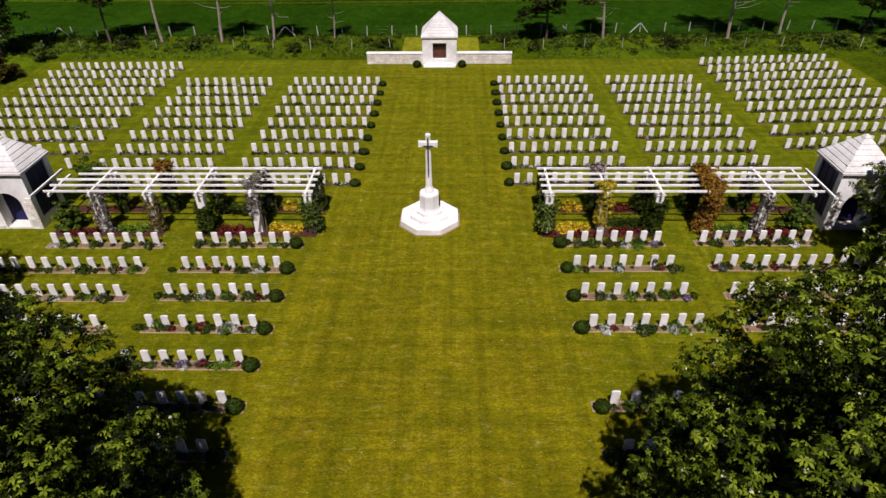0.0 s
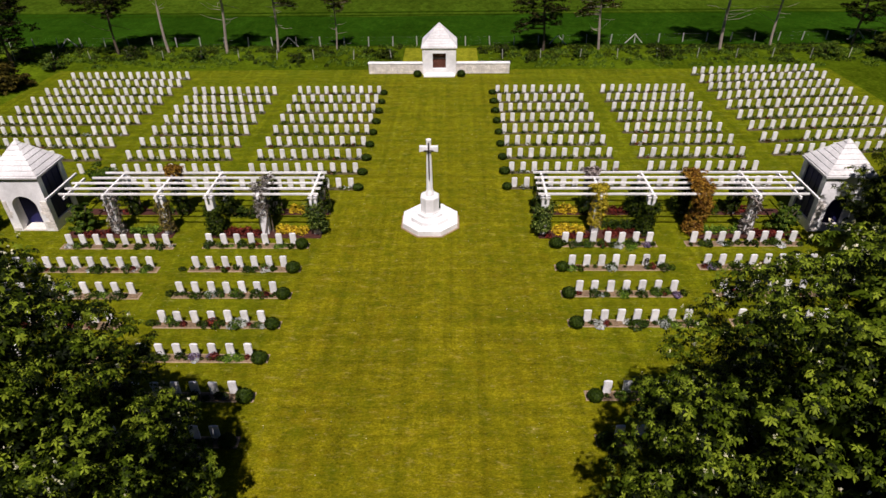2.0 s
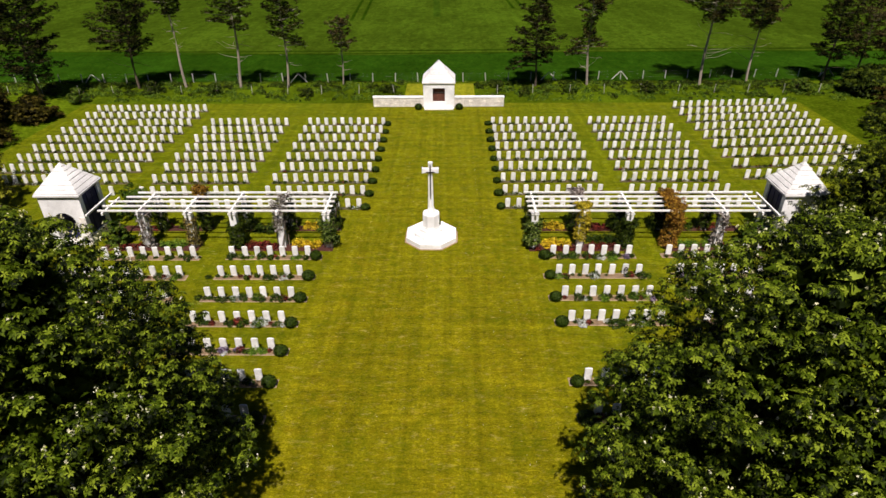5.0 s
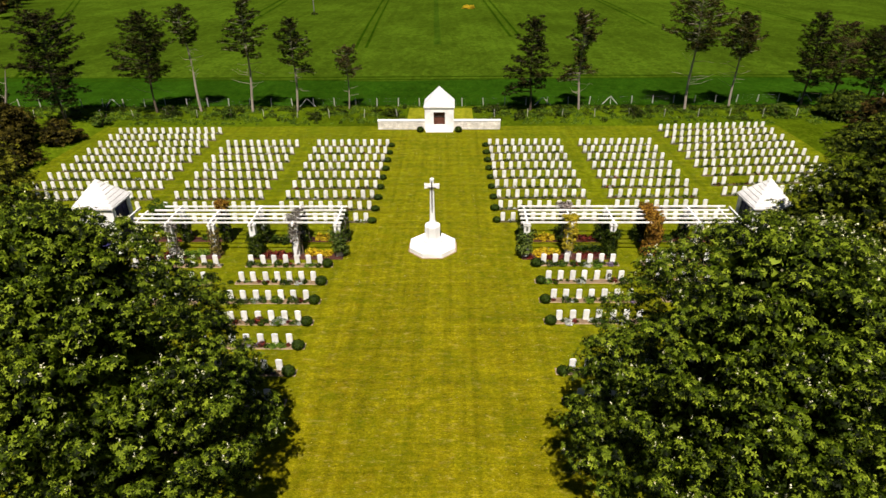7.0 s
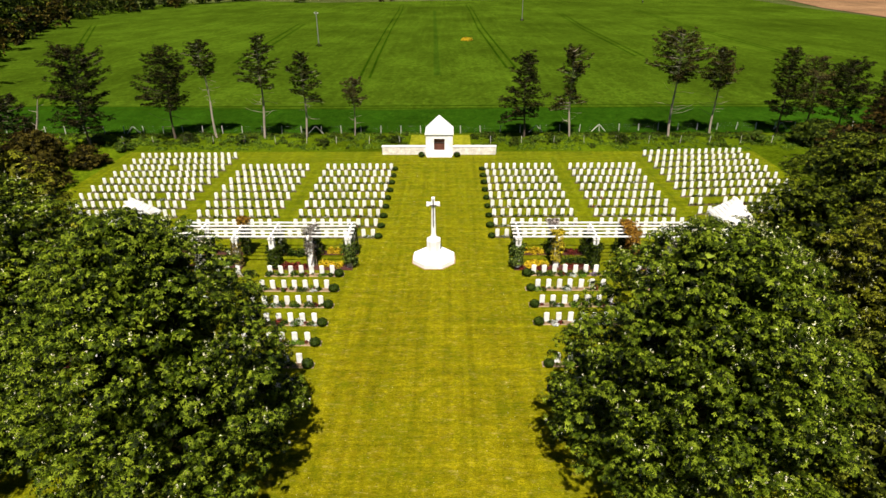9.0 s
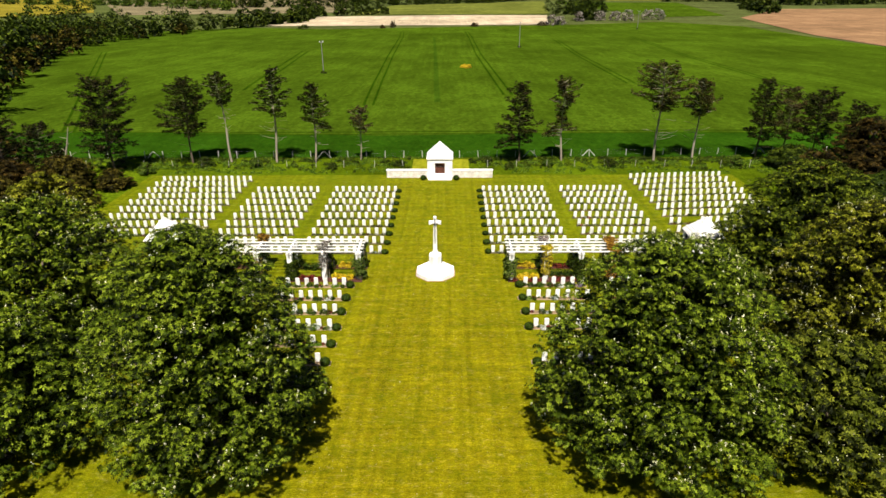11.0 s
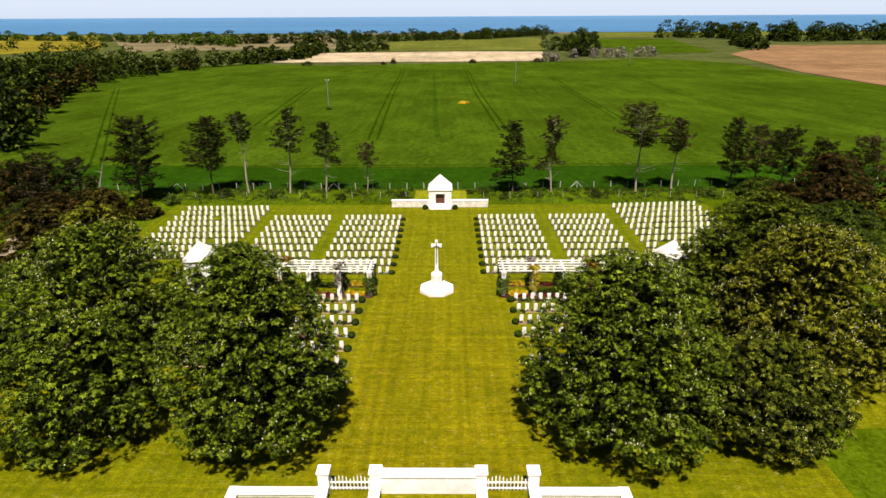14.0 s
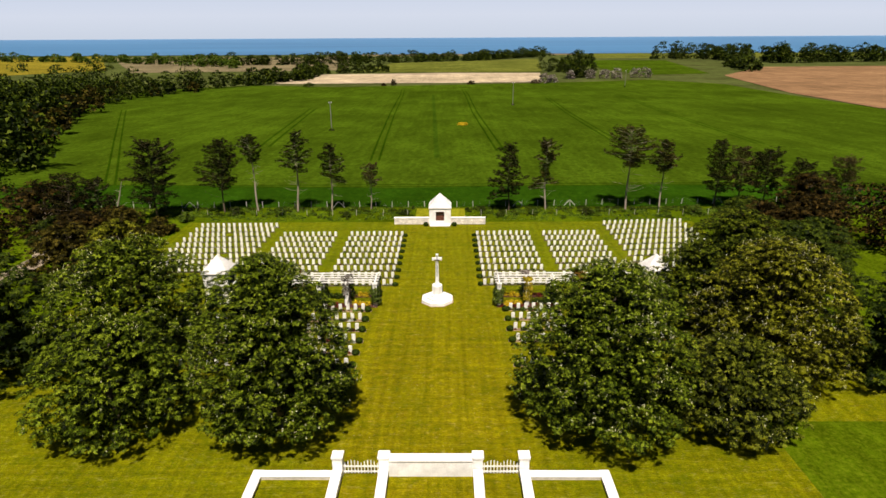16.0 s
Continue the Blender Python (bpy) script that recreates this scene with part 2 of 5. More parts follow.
MAT = {
    "lawn": lawn_material(),
    "rough_grass": crop_material("rough_grass", (0.02, 0.042, 0.001), (0.055, 0.088, 0.002), (0.12, 0.15, 0.008), (0.5, 0.5, 1)),
    "verge": crop_material("verge_grass", (0.12, 0.14, 0.006), (0.19, 0.2, 0.01), (0.28, 0.27, 0.02), (0.5, 0.3, 1)),
    "crop": crop_material("green_crop", (0.016, 0.04, 0.002), (0.038, 0.07, 0.0035), (0.075, 0.108, 0.006)),
    "crop_low": crop_material("flattened_crop", (0.008, 0.026, 0.001), (0.017, 0.042, 0.001), (0.03, 0.056, 0.002)),
    "crop_worn": crop_material("worn_crop", (0.011, 0.034, 0.002), (0.027, 0.058, 0.003), (0.055, 0.09, 0.006), (0.3, 0.3, 1)),
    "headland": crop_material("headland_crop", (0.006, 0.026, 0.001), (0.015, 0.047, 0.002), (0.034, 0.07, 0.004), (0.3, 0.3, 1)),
    "country": crop_material("countryside", (0.03, 0.05, 0.012), (0.06, 0.075, 0.02), (0.11, 0.11, 0.04), (0.01, 0.05, 1)),
    "stubble": crop_material("pale_stubble", (0.29, 0.23, 0.145), (0.37, 0.3, 0.2), (0.45, 0.37, 0.26)),
    "fallow": crop_material("fallow_land", (0.1, 0.085, 0.045), (0.15, 0.125, 0.07), (0.2, 0.165, 0.1), (0.02, 0.1, 1)),
    "ploughed": crop_material("ploughed_earth", (0.15, 0.087, 0.045), (0.205, 0.12, 0.062), (0.27, 0.16, 0.085)),
    "rape": crop_material("yellow_rape", (0.12, 0.1, 0.01), (0.17, 0.14, 0.016), (0.23, 0.185, 0.025)),
    "meadow": crop_material("light_meadow", (0.065, 0.08, 0.012), (0.095, 0.108, 0.018), (0.14, 0.145, 0.035)),
    "portland": surface("portland_stone", (0.67, 0.66, 0.62), (0.83, 0.825, 0.8), 18, 1.5, 0.75, 0.25, 0.006, 0.07, (0.5, 0.48, 0.41)),
    "white_stone": surface("white_limestone", (0.76, 0.755, 0.735), (0.88, 0.875, 0.86), 14, 0.9, 0.75, 0.3, 0.008, 0.04, (0.6, 0.58, 0.54)),
    "walling": surface("walling_stone", (0.6, 0.55, 0.48), (0.82, 0.78, 0.71), 9, 1.6, 0.85, 0.5, 0.02, 0.1, (0.36, 0.31, 0.25)),
    "mortar": surface("mortar", (0.5, 0.46, 0.4), (0.62, 0.58, 0.5), 20, 1.5, 0.9, 0.3),
    "roof_stone": surface("roof_stone", (0.58, 0.57, 0.55), (0.76, 0.75, 0.73), 12, 0.8, 0.8, 0.3, 0.01, 0.06, (0.42, 0.41, 0.39)),
    "white_paint": surface("white_painted_timber", (0.74, 0.73, 0.7), (0.85, 0.84, 0.82), 10, 1.2, 0.55, 0.2, 0.004, 0.04, (0.55, 0.52, 0.46)),
    "soil": surface("bed_soil", (0.085, 0.056, 0.03), (0.27, 0.185, 0.108), 14, 1.1, 0.95, 0.8, 0.04),
    "track": surface("stony_lane", (0.16, 0.125, 0.085), (0.32, 0.26, 0.19), 6, 0.5, 0.95, 0.5, 0.03),
    # darker copy of bed_soil, shade of the back rows put into the colour
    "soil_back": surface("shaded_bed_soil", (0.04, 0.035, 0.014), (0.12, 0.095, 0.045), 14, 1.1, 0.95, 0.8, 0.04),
    "soil_edge": surface("bed_edging", (0.24, 0.17, 0.1), (0.38, 0.28, 0.18), 14, 1.1, 0.95, 0.5, 0.02),
    "mulch": surface("red_mulch", (0.025, 0.009, 0.006), (0.085, 0.026, 0.016), 14, 1.1, 0.95, 0.8, 0.04),
    "bronze": surface("dark_bronze", (0.02, 0.017, 0.014), (0.05, 0.042, 0.035), 16, 2, 0.45, 0.2, 0.004),
    "door_wood": surface("red_brown_wood", (0.07, 0.025, 0.015), (0.14, 0.05, 0.03), 16, 2, 0.6, 0.2, 0.004),
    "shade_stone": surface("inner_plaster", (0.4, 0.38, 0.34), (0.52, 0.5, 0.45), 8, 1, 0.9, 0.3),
    "post_wood": surface("weathered_post", (0.36, 0.34, 0.3), (0.55, 0.53, 0.48), 14, 2, 0.85, 0.4, 0.01, 0.1),
    "wire": surface("galvanised_wire", (0.3, 0.3, 0.3), (0.42, 0.42, 0.42), 14, 2, 0.5, 0),
    "bark": surface("grey_brown_bark", (0.06, 0.045, 0.03), (0.15, 0.115, 0.08), 8, 1.2, 0.95, 0.9, 0.04),
    "pine_bark": surface("pale_pine_bark", (0.2, 0.16, 0.125), (0.4, 0.34, 0.28), 9, 1.0, 0.95, 0.8, 0.03),
    # dark navy that puts the shade of the pavilion openings into colour
    "navy_shade": surface("dark_navy_shade", (0.007, 0.007, 0.05), (0.014, 0.014, 0.085), 10, 1.0, 0.6, 0.2, 0.004),
    "pole": surface("grey_pole", (0.14, 0.135, 0.125), (0.22, 0.215, 0.2), 8, 1.0, 0.8, 0.2),
    # tree leaves: near-black tones paint shaded gaps, brightest tones paint sun flecks
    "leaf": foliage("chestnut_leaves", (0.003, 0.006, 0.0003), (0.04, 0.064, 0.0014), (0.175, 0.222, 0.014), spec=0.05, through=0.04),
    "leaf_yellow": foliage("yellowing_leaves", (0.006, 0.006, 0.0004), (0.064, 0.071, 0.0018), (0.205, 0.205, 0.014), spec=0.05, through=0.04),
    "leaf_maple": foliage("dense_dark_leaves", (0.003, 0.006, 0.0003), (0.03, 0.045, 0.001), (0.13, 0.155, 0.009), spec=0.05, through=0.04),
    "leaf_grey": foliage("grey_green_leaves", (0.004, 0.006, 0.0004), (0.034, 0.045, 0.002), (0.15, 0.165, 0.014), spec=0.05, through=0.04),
    "leaf_dark": foliage("dark_leaves", (0.006, 0.012, 0.001), (0.022, 0.037, 0.002), (0.075, 0.1, 0.006), spec=0.06, through=0.12),
    "leaf_olive": foliage("olive_brown_leaves", (0.007, 0.006, 0.0008), (0.034, 0.029, 0.003), (0.11, 0.085, 0.012), spec=0.04),
    "leaf_brown": foliage("bronze_leaves", (0.005, 0.004, 0.0008), (0.022, 0.016, 0.003), (0.075, 0.046, 0.009), spec=0.04),
    # near-black tones paint the shade inside pine crowns, light tones their sunlit tips
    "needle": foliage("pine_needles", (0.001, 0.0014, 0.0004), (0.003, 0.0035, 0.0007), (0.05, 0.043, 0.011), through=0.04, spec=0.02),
    # lit copy of the pine needles, warm sun on the tips put into the colour
    "needle_sunlit": foliage("sunlit_pine_needles", (0.0012, 0.0014, 0.0004), (0.0055, 0.0052, 0.0011), (0.11, 0.085, 0.022), through=0.04, spec=0.02),
    "needle_brown": foliage("dry_pine_needles", (0.008, 0.006, 0.0015), (0.03, 0.022, 0.006), (0.12, 0.09, 0.03), through=0.08, spec=0.04),
    "box_leaf": foliage("clipped_box", (0.012, 0.025, 0.0015), (0.024, 0.044, 0.002), (0.045, 0.07, 0.004), through=0.1),
    "scrub": foliage("scrub_leaves", (0.02, 0.045, 0.002), (0.05, 0.09, 0.004), (0.11, 0.14, 0.012)),
    "ivy": foliage("climber_leaves", (0.008, 0.02, 0.001), (0.05, 0.085, 0.005), (0.2, 0.24, 0.05)),
    "red_vine": foliage("russet_vine", (0.075, 0.03, 0.004), (0.23, 0.11, 0.01), (0.4, 0.24, 0.026)),
    "olive_vine": foliage("ochre_climber", (0.03, 0.024, 0.005), (0.12, 0.092, 0.016), (0.28, 0.21, 0.05)),
    "gold_vine": foliage("golden_climber", (0.22, 0.165, 0.007), (0.42, 0.32, 0.013), (0.62, 0.48, 0.04)),
    "grey_vine": foliage("grey_wisteria", (0.04, 0.03, 0.022), (0.2, 0.165, 0.14), (0.5, 0.45, 0.41)),
    "yellow_plant": foliage("yellow_shrub", (0.22, 0.14, 0.003), (0.52, 0.35, 0.008), (0.75, 0.55, 0.03)),
    "lime_plant": foliage("lime_green_plant", (0.03, 0.07, 0.004), (0.09, 0.16, 0.008), (0.2, 0.28, 0.03)),
    "red_plant": foliage("burgundy_plant", (0.03, 0.004, 0.003), (0.1, 0.014, 0.009), (0.22, 0.04, 0.022)),
    "silver_plant": foliage("silver_foliage", (0.25, 0.26, 0.23), (0.45, 0.46, 0.42), (0.65, 0.66, 0.62)),
    "purple_plant": foliage("mauve_flowers", (0.06, 0.045, 0.07), (0.16, 0.11, 0.18), (0.3, 0.24, 0.34)),
    "blossom": foliage("cream_blossom", (0.42, 0.4, 0.22), (0.6, 0.57, 0.36), (0.76, 0.73, 0.55), through=0.15),
}


def water_material():
    m, nt, bsdf = base_material("sea")
    co = nt.nodes.new("ShaderNodeNewGeometry").outputs["Position"]
    f = noise_node(nt, co, 0.004, 5, (0.2, 1, 1))
    nt.links.new(ramp(nt, f, [(0.3, (0.022, 0.11, 0.24)), (0.7, (0.04, 0.16, 0.32))]), bsdf.inputs["Base Color"])
    bsdf.inputs["Roughness"].default_value = 0.6
    relief(nt, bsdf, f, 0.3, 0.3)
    return m


MAT["sea"] = water_material()


# emission gradient that paints pale horizon haze on the backdrop
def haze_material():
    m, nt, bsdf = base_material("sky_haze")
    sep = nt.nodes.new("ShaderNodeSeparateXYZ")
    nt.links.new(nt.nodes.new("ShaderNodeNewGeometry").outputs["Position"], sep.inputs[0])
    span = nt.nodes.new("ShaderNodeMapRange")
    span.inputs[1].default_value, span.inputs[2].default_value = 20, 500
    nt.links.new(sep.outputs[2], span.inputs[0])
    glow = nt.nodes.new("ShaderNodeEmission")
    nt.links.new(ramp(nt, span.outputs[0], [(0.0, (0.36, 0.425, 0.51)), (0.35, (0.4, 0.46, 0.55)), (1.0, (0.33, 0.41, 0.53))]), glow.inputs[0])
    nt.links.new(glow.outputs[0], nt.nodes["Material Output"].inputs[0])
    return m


MAT["haze"] = haze_material()


# ---- building helpers ----
def link_mesh(name, mesh, material, parent=None, label="", smooth=False):
    mesh.materials.append(MAT[material])
    if smooth:
        for p in mesh.polygons:
            p.use_smooth = True
    ob = new(name, mesh)
    if parent:
        ob.parent = parent
    return tagged(ob, label)


def part(name, bm, material, parent=None, label="", smooth=False):
    mesh = bpy.data.meshes.new(name)
    bm.to_mesh(mesh)
    bm.free()
    return link_mesh(name, mesh, material, parent, label, smooth)


def fast(name, verts, faces, material, parent=None, label="", smooth=False):
    mesh = bpy.data.meshes.new(name)
    mesh.from_pydata([tuple(v) for v in verts], [], [tuple(f) for f in faces])
    return link_mesh(name, mesh, material, parent, label, smooth)


def quads(name, verts, material, parent=None, label=""):
    """verts: (n, 4, 3), a quad a leaf."""
    n = len(verts)
    mesh = bpy.data.meshes.new(name)
    mesh.vertices.add(4 * n)
    mesh.vertices.foreach_set("co", np.ascontiguousarray(verts, dtype=np.float32).ravel())
    mesh.loops.add(4 * n)
    mesh.loops.foreach_set("vertex_index", np.arange(4 * n, dtype=np.int32))
    mesh.polygons.add(n)
    mesh.polygons.foreach_set("loop_start", np.arange(0, 4 * n, 4, dtype=np.int32))
    mesh.update(calc_edges=True)
    return link_mesh(name, mesh, material, parent, label)


def thing(name, label, category, x=0, y=0, z=0, rz=0, group="", kind=""):
    ob = new(name)
    ob.matrix_basis = pose(x, y, z, 0, 0, rz)
    return tagged(ob, label, category, group, kind)


def box(bm, x0, x1, y0, y1, z0, z1, bevel=0.0):
    r = bmesh.ops.create_cube(bm, size=1.0, matrix=Matrix.Translation(((x0 + x1) / 2, (y0 + y1) / 2, (z0 + z1) / 2)) @ Matrix.Diagonal((x1 - x0, y1 - y0, z1 - z0, 1)))
    if bevel:
        edges = {e for v in r["verts"] for e in v.link_edges}
        bmesh.ops.bevel(bm, geom=list(edges), offset=bevel, segments=2, affect="EDGES", profile=0.5)
    return bm


def boxed(x0, x1, y0, y1, z0, z1, bevel=0.0):
    return box(bmesh.new(), x0, x1, y0, y1, z0, z1, bevel)


def prism(rings, bm=None):
    """Rings of points, bottom to top, joined into one closed solid."""
    bm = bm or bmesh.new()
    rows = [[bm.verts.new(p) for p in ring] for ring in rings]
    n = len(rows[0])
    for a, b in zip(rows, rows[1:]):
        for i in range(n):
            bm.faces.new((a[i], a[(i + 1) % n], b[(i + 1) % n], b[i]))
    bm.faces.new(rows[0][::-1])
    bm.faces.new(rows[-1])
    return bm


def ngon(n, r, z, turn=0.0, x=0.0, y=0.0):
    return [(x + r * math.cos(turn + 2 * math.pi * i / n), y + r * math.sin(turn + 2 * math.pi * i / n), z) for i in range(n)]


def limb(bm, points, radii, sides=7):
    """A tapered, bent limb through the points."""
    rings = []
    for i, (p, r) in enumerate(zip(points, radii)):
        a, b = Vector(points[max(0, i - 1)]), Vector(points[min(len(points) - 1, i + 1)])
        q = (b - a).to_track_quat("Z", "Y")
        rings.append([Vector(p) + q @ Vector(v) for v in ngon(sides, r, 0)])
    return prism(rings, bm)


def leaf_quads(rng, centres, normals, length, width, fold=0.25):
    """Kite-shaped leaves, bent along the midrib."""
    n = len(centres)
    normals = normals / np.linalg.norm(normals, axis=1, keepdims=True)
    other = rng.normal(size=(n, 3))
    u = np.cross(normals, other)
    u /= np.linalg.norm(u, axis=1, keepdims=True)
    v = np.cross(normals, u)
    ln = (length * rng.uniform(0.7, 1.3, n))[:, None]
    w = (width * rng.uniform(0.7, 1.3, n))[:, None]
    tip, stem = centres + u * ln * 0.55 - normals * w * fold, centres - u * ln * 0.45
    return np.stack([stem, centres + v * w * 0.5 + normals * w * fold, tip, centres - v * w * 0.5 + normals * w * fold], 1)


def rosettes(name, rng, centres, normals, length, material, parent=None, label="", leaflets=5, droop=0.4):
    """Palmate leaves: leaflets spreading from one stalk and drooping at their tips, each leaf one island."""
    n = len(centres)
    normals = normals / np.linalg.norm(normals, axis=1, keepdims=True)
    u = np.cross(normals, rng.normal(size=(n, 3)))
    u /= np.linalg.norm(u, axis=1, keepdims=True)
    v = np.cross(normals, u)
    ln = (length * rng.uniform(0.75, 1.25, n))[:, None]
    rows = [centres + normals * ln * 0.12]
    for j in range(leaflets):
        a = (2 * math.pi * (j + rng.uniform(-0.25, 0.25, n)) / leaflets)[:, None]
        along_, across_ = u * np.cos(a) + v * np.sin(a), v * np.cos(a) - u * np.sin(a)
        reach = ln * rng.uniform(0.8, 1.15, n)[:, None]
        mid = centres + along_ * reach * 0.58 - normals * ln * droop * 0.2
        rows += [mid - across_ * ln * 0.23, centres + along_ * reach - normals * ln * droop, mid + across_ * ln * 0.23]
    verts = np.stack(rows, 1)
    size = 1 + 3 * leaflets
    one = np.array([[0, 1 + 3 * j, 2 + 3 * j, 3 + 3 * j] for j in range(leaflets)])
    index = (one[None] + (np.arange(n) * size)[:, None, None]).astype(np.int32)
    mesh = bpy.data.meshes.new(name)
    mesh.vertices.add(n * size)
    mesh.vertices.foreach_set("co", np.ascontiguousarray(verts, dtype=np.float32).ravel())
    mesh.loops.add(index.size)
    mesh.loops.foreach_set("vertex_index", index.ravel())
    mesh.polygons.add(n * leaflets)
    mesh.polygons.foreach_set("loop_start", np.arange(0, index.size, 4, dtype=np.int32))
    mesh.update(calc_edges=True)
    return link_mesh(name, mesh, material, parent, label)


def clump_leaves(rng, centres, sizes, per, flat=0.5, up=0.7, out=None):
    """Leaves on the upper and outer shell of many small clumps."""
    c = np.repeat(centres, per, 0)
    s = np.repeat(sizes, per)[:, None]
    d = rng.normal(size=(len(c), 3))
    d /= np.linalg.norm(d, axis=1, keepdims=True)
    d[:, 2] = np.where(d[:, 2] < -0.25, -d[:, 2], d[:, 2])
    p = c + d * s * np.array([1, 1, flat]) * rng.uniform(0.55, 1.0, (len(c), 1))
    n = d + np.array([0, 0, up]) + rng.normal(scale=0.45, size=d.shape)
    if out is not None:
        n += np.repeat(out, per, 0) * 0.5
    return p, n


# ---- ground ----
PROFILE = [(-4000, 0), (-60, 0), (44, 0), (70, -0.4), (110, -1.4), (196, -4.0), (300, -6.2), (480, -8.5), (900, -9.5), (1300, -9.5), (2200, -4), (3400, 7), (4900, 20)]


def ground_z(y):
    return float(np.interp(y, [p[0] for p in PROFILE], [p[1] for p in PROFILE]))


def sheet(name, corners, material, lift, label, category, kind="structure"):
    """A flat patch of ground over a convex outline, cut where the ground bends."""
    bm = bmesh.new()
    bm.faces.new([bm.verts.new((x, y, 0)) for x, y in corners])
    for y, _ in PROFILE:
        bmesh.ops.bisect_plane(bm, geom=bm.verts[:] + bm.edges[:] + bm.faces[:], plane_co=(0, y, 0), plane_no=(0, 1, 0))
    for v in bm.verts:
        v.co.z = ground_z(v.co.y) + lift
    bmesh.ops.recalc_face_normals(bm, faces=bm.faces[:])
    if sum(f.normal.z for f in bm.faces) < 0:
        bmesh.ops.reverse_faces(bm, faces=bm.faces[:])
    return tagged(part(name, bm, material), label, category, kind=kind)


def sq(x0, x1, y0, y1):
    return [(x0, y0), (x1, y0), (x1, y1), (x0, y1)]


sheet("ground", sq(-4600, 4600, -4000, 4900), "country", -0.05, "broad patchwork of green countryside reaching to the coast", "ground")
sheet("lawn", sq(-36.3, 36.3, -45, 27.6), "lawn", 0.0, "closely mown yellow-green cemetery lawn with faint mowing stripes", "lawn")
sheet("verge_west", sq(-90, -36.3, -45, 27.6), "rough_grass", -0.01, "rough green grass beside the cemetery", "grass")
sheet("verge_east", sq(36.3, 90, -45, 27.6), "rough_grass", -0.01, "rough green grass beside the cemetery", "grass")
sheet("bank", sq(-90, 90, 27.6, 35.6), "rough_grass", 0.0, "strip of rough grass between lawn and field fence", "grass")
sheet("field", [(-82, 35.6), (88, 35.6), (184, 203), (199, 390), (165, 452), (73, 411), (25, 401), (-78, 376), (-132, 397), (-178, 369), (-200, 305), (-141, 166)], "crop", 0.05, "large field of short green crop with tramlines", "field")
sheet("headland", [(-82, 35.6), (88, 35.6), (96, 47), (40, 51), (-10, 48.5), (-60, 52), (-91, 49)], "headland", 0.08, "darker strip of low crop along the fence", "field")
sheet("lawn_behind_shelter", sq(-3.7, 3.7, 27.6, 34.8), "verge", 0.01, "small patch of light mown grass behind the shelter", "lawn")
sheet("east_grass", sq(22.8, 36.29, -45, -20.5), "rough_grass", 0.006, "rough darker green grass beside the entrance lawn", "grass")
sheet("lane_verge", sq(-50.6, -45.2, -60, 14), "rough_grass", 0.004, "strip of grass along the lane", "grass")
sheet("lane", [(-49.9, -60), (-46.9, -60), (-46.9, 13), (-49.9, 13)], "track", 0.02, "pale stony farm lane beside the cemetery", "lane")
sheet("lane", [(-49.9, 13), (-46.9, 13), (-83.0, 70), (-87.0, 70)], "track", 0.02, "pale stony farm lane beside the cemetery", "lane")
sheet("sea", sq(-4600, 4600, 1300, 4900), "sea", 0.6, "blue sea along the horizon", "sea", "structure")


# added glowing plane, pale sky haze painted as emission over the far sea
tagged(fast("backdrop", [(-4600, 4860, 10), (4600, 4860, 10), (4600, 4860, 1400), (-4600, 4860, 1400)], [(0, 1, 2, 3)], "haze"), "glowing pale blue backdrop painted as hazy sky over the sea", "sky", kind="structure")

# ---- cross of sacrifice ----
def memorial_cross():
    t = thing("memorial_cross", "tall white stone memorial cross with bronze sword on stepped octagonal base", "cross")
    turn = math.pi / 8
    k = 1 / math.cos(turn)
    part("base_surround", prism([ngon(8, 1.62 * k, 0.0, turn), ngon(8, 1.62 * k, 0.02, turn)]), "soil_edge", t, "narrow bare earth edge")
    for name, r, z0, z1 in (("lower_step", 1.52, 0, 0.32), ("middle_step", 1.04, 0.32, 0.56), ("upper_step", 0.69, 0.56, 0.76)):
        part(name, prism([ngon(8, r * k, z0, turn), ngon(8, r * k, z1 - 0.02, turn), ngon(8, (r - 0.02) * k, z1, turn)]), "white_stone", t)
    part("pedestal", prism([ngon(8, 0.53 * k, 0.76, turn), ngon(8, 0.53 * k, 0.84, turn), ngon(8, 0.5 * k, 0.88, turn), ngon(8, 0.5 * k, 1.68, turn), ngon(8, 0.44 * k, 1.76, turn)]), "white_stone", t)
    part("shaft", prism([ngon(8, 0.235 * k, 1.76, turn), ngon(8, 0.235 * k, 1.86, turn), ngon(8, 0.17 * k, 2.1, turn), ngon(8, 0.115 * k, 4.9, turn), ngon(8, 0.13 * k, 4.92, turn), ngon(8, 0.13 * k, 5.01, turn)]), "white_stone", t)
    for s in (-1, 1):
        ring = lambda x, h: [(s * x, -h, 4.5 - h), (s * x, h, 4.5 - h), (s * x, h, 4.5 + h), (s * x, -h, 4.5 + h)][:: s]
        part("arm", prism([ring(0.05, 0.12), ring(0.42, 0.12), ring(0.425, 0.14), ring(0.485, 0.14)]), "white_stone", t)
    sword = part("sword", prism([[(-w, -d, z), (w, -d, z), (w, -d - 0.05, z), (-w, -d - 0.05, z)][::-1] for w, d, z in ((0.018, 0.2, 2.72), (0.034, 0.19, 2.95), (0.044, 0.14, 4.4), (0.036, 0.13, 4.88))]), "bronze", t, "dark bronze sword")
    part("cross_guard", boxed(-0.26, 0.26, -0.2, -0.125, 4.39, 4.46, 0.01), "bronze", sword)
    wreath = thing("wreath", "small dark wreath leaning on the cross pedestal", "wreath", 0.5, 0.12, 0.88)
    bm = bmesh.new()
    pts = [(0.03, 0.16 * math.cos(a), 0.16 + 0.16 * math.sin(a)) for a in np.linspace(0, 2 * math.pi, 15)]
    limb(bm, pts, [0.05] * 15, 6)
    part("ring", bm, "box_leaf", wreath)


memorial_cross()


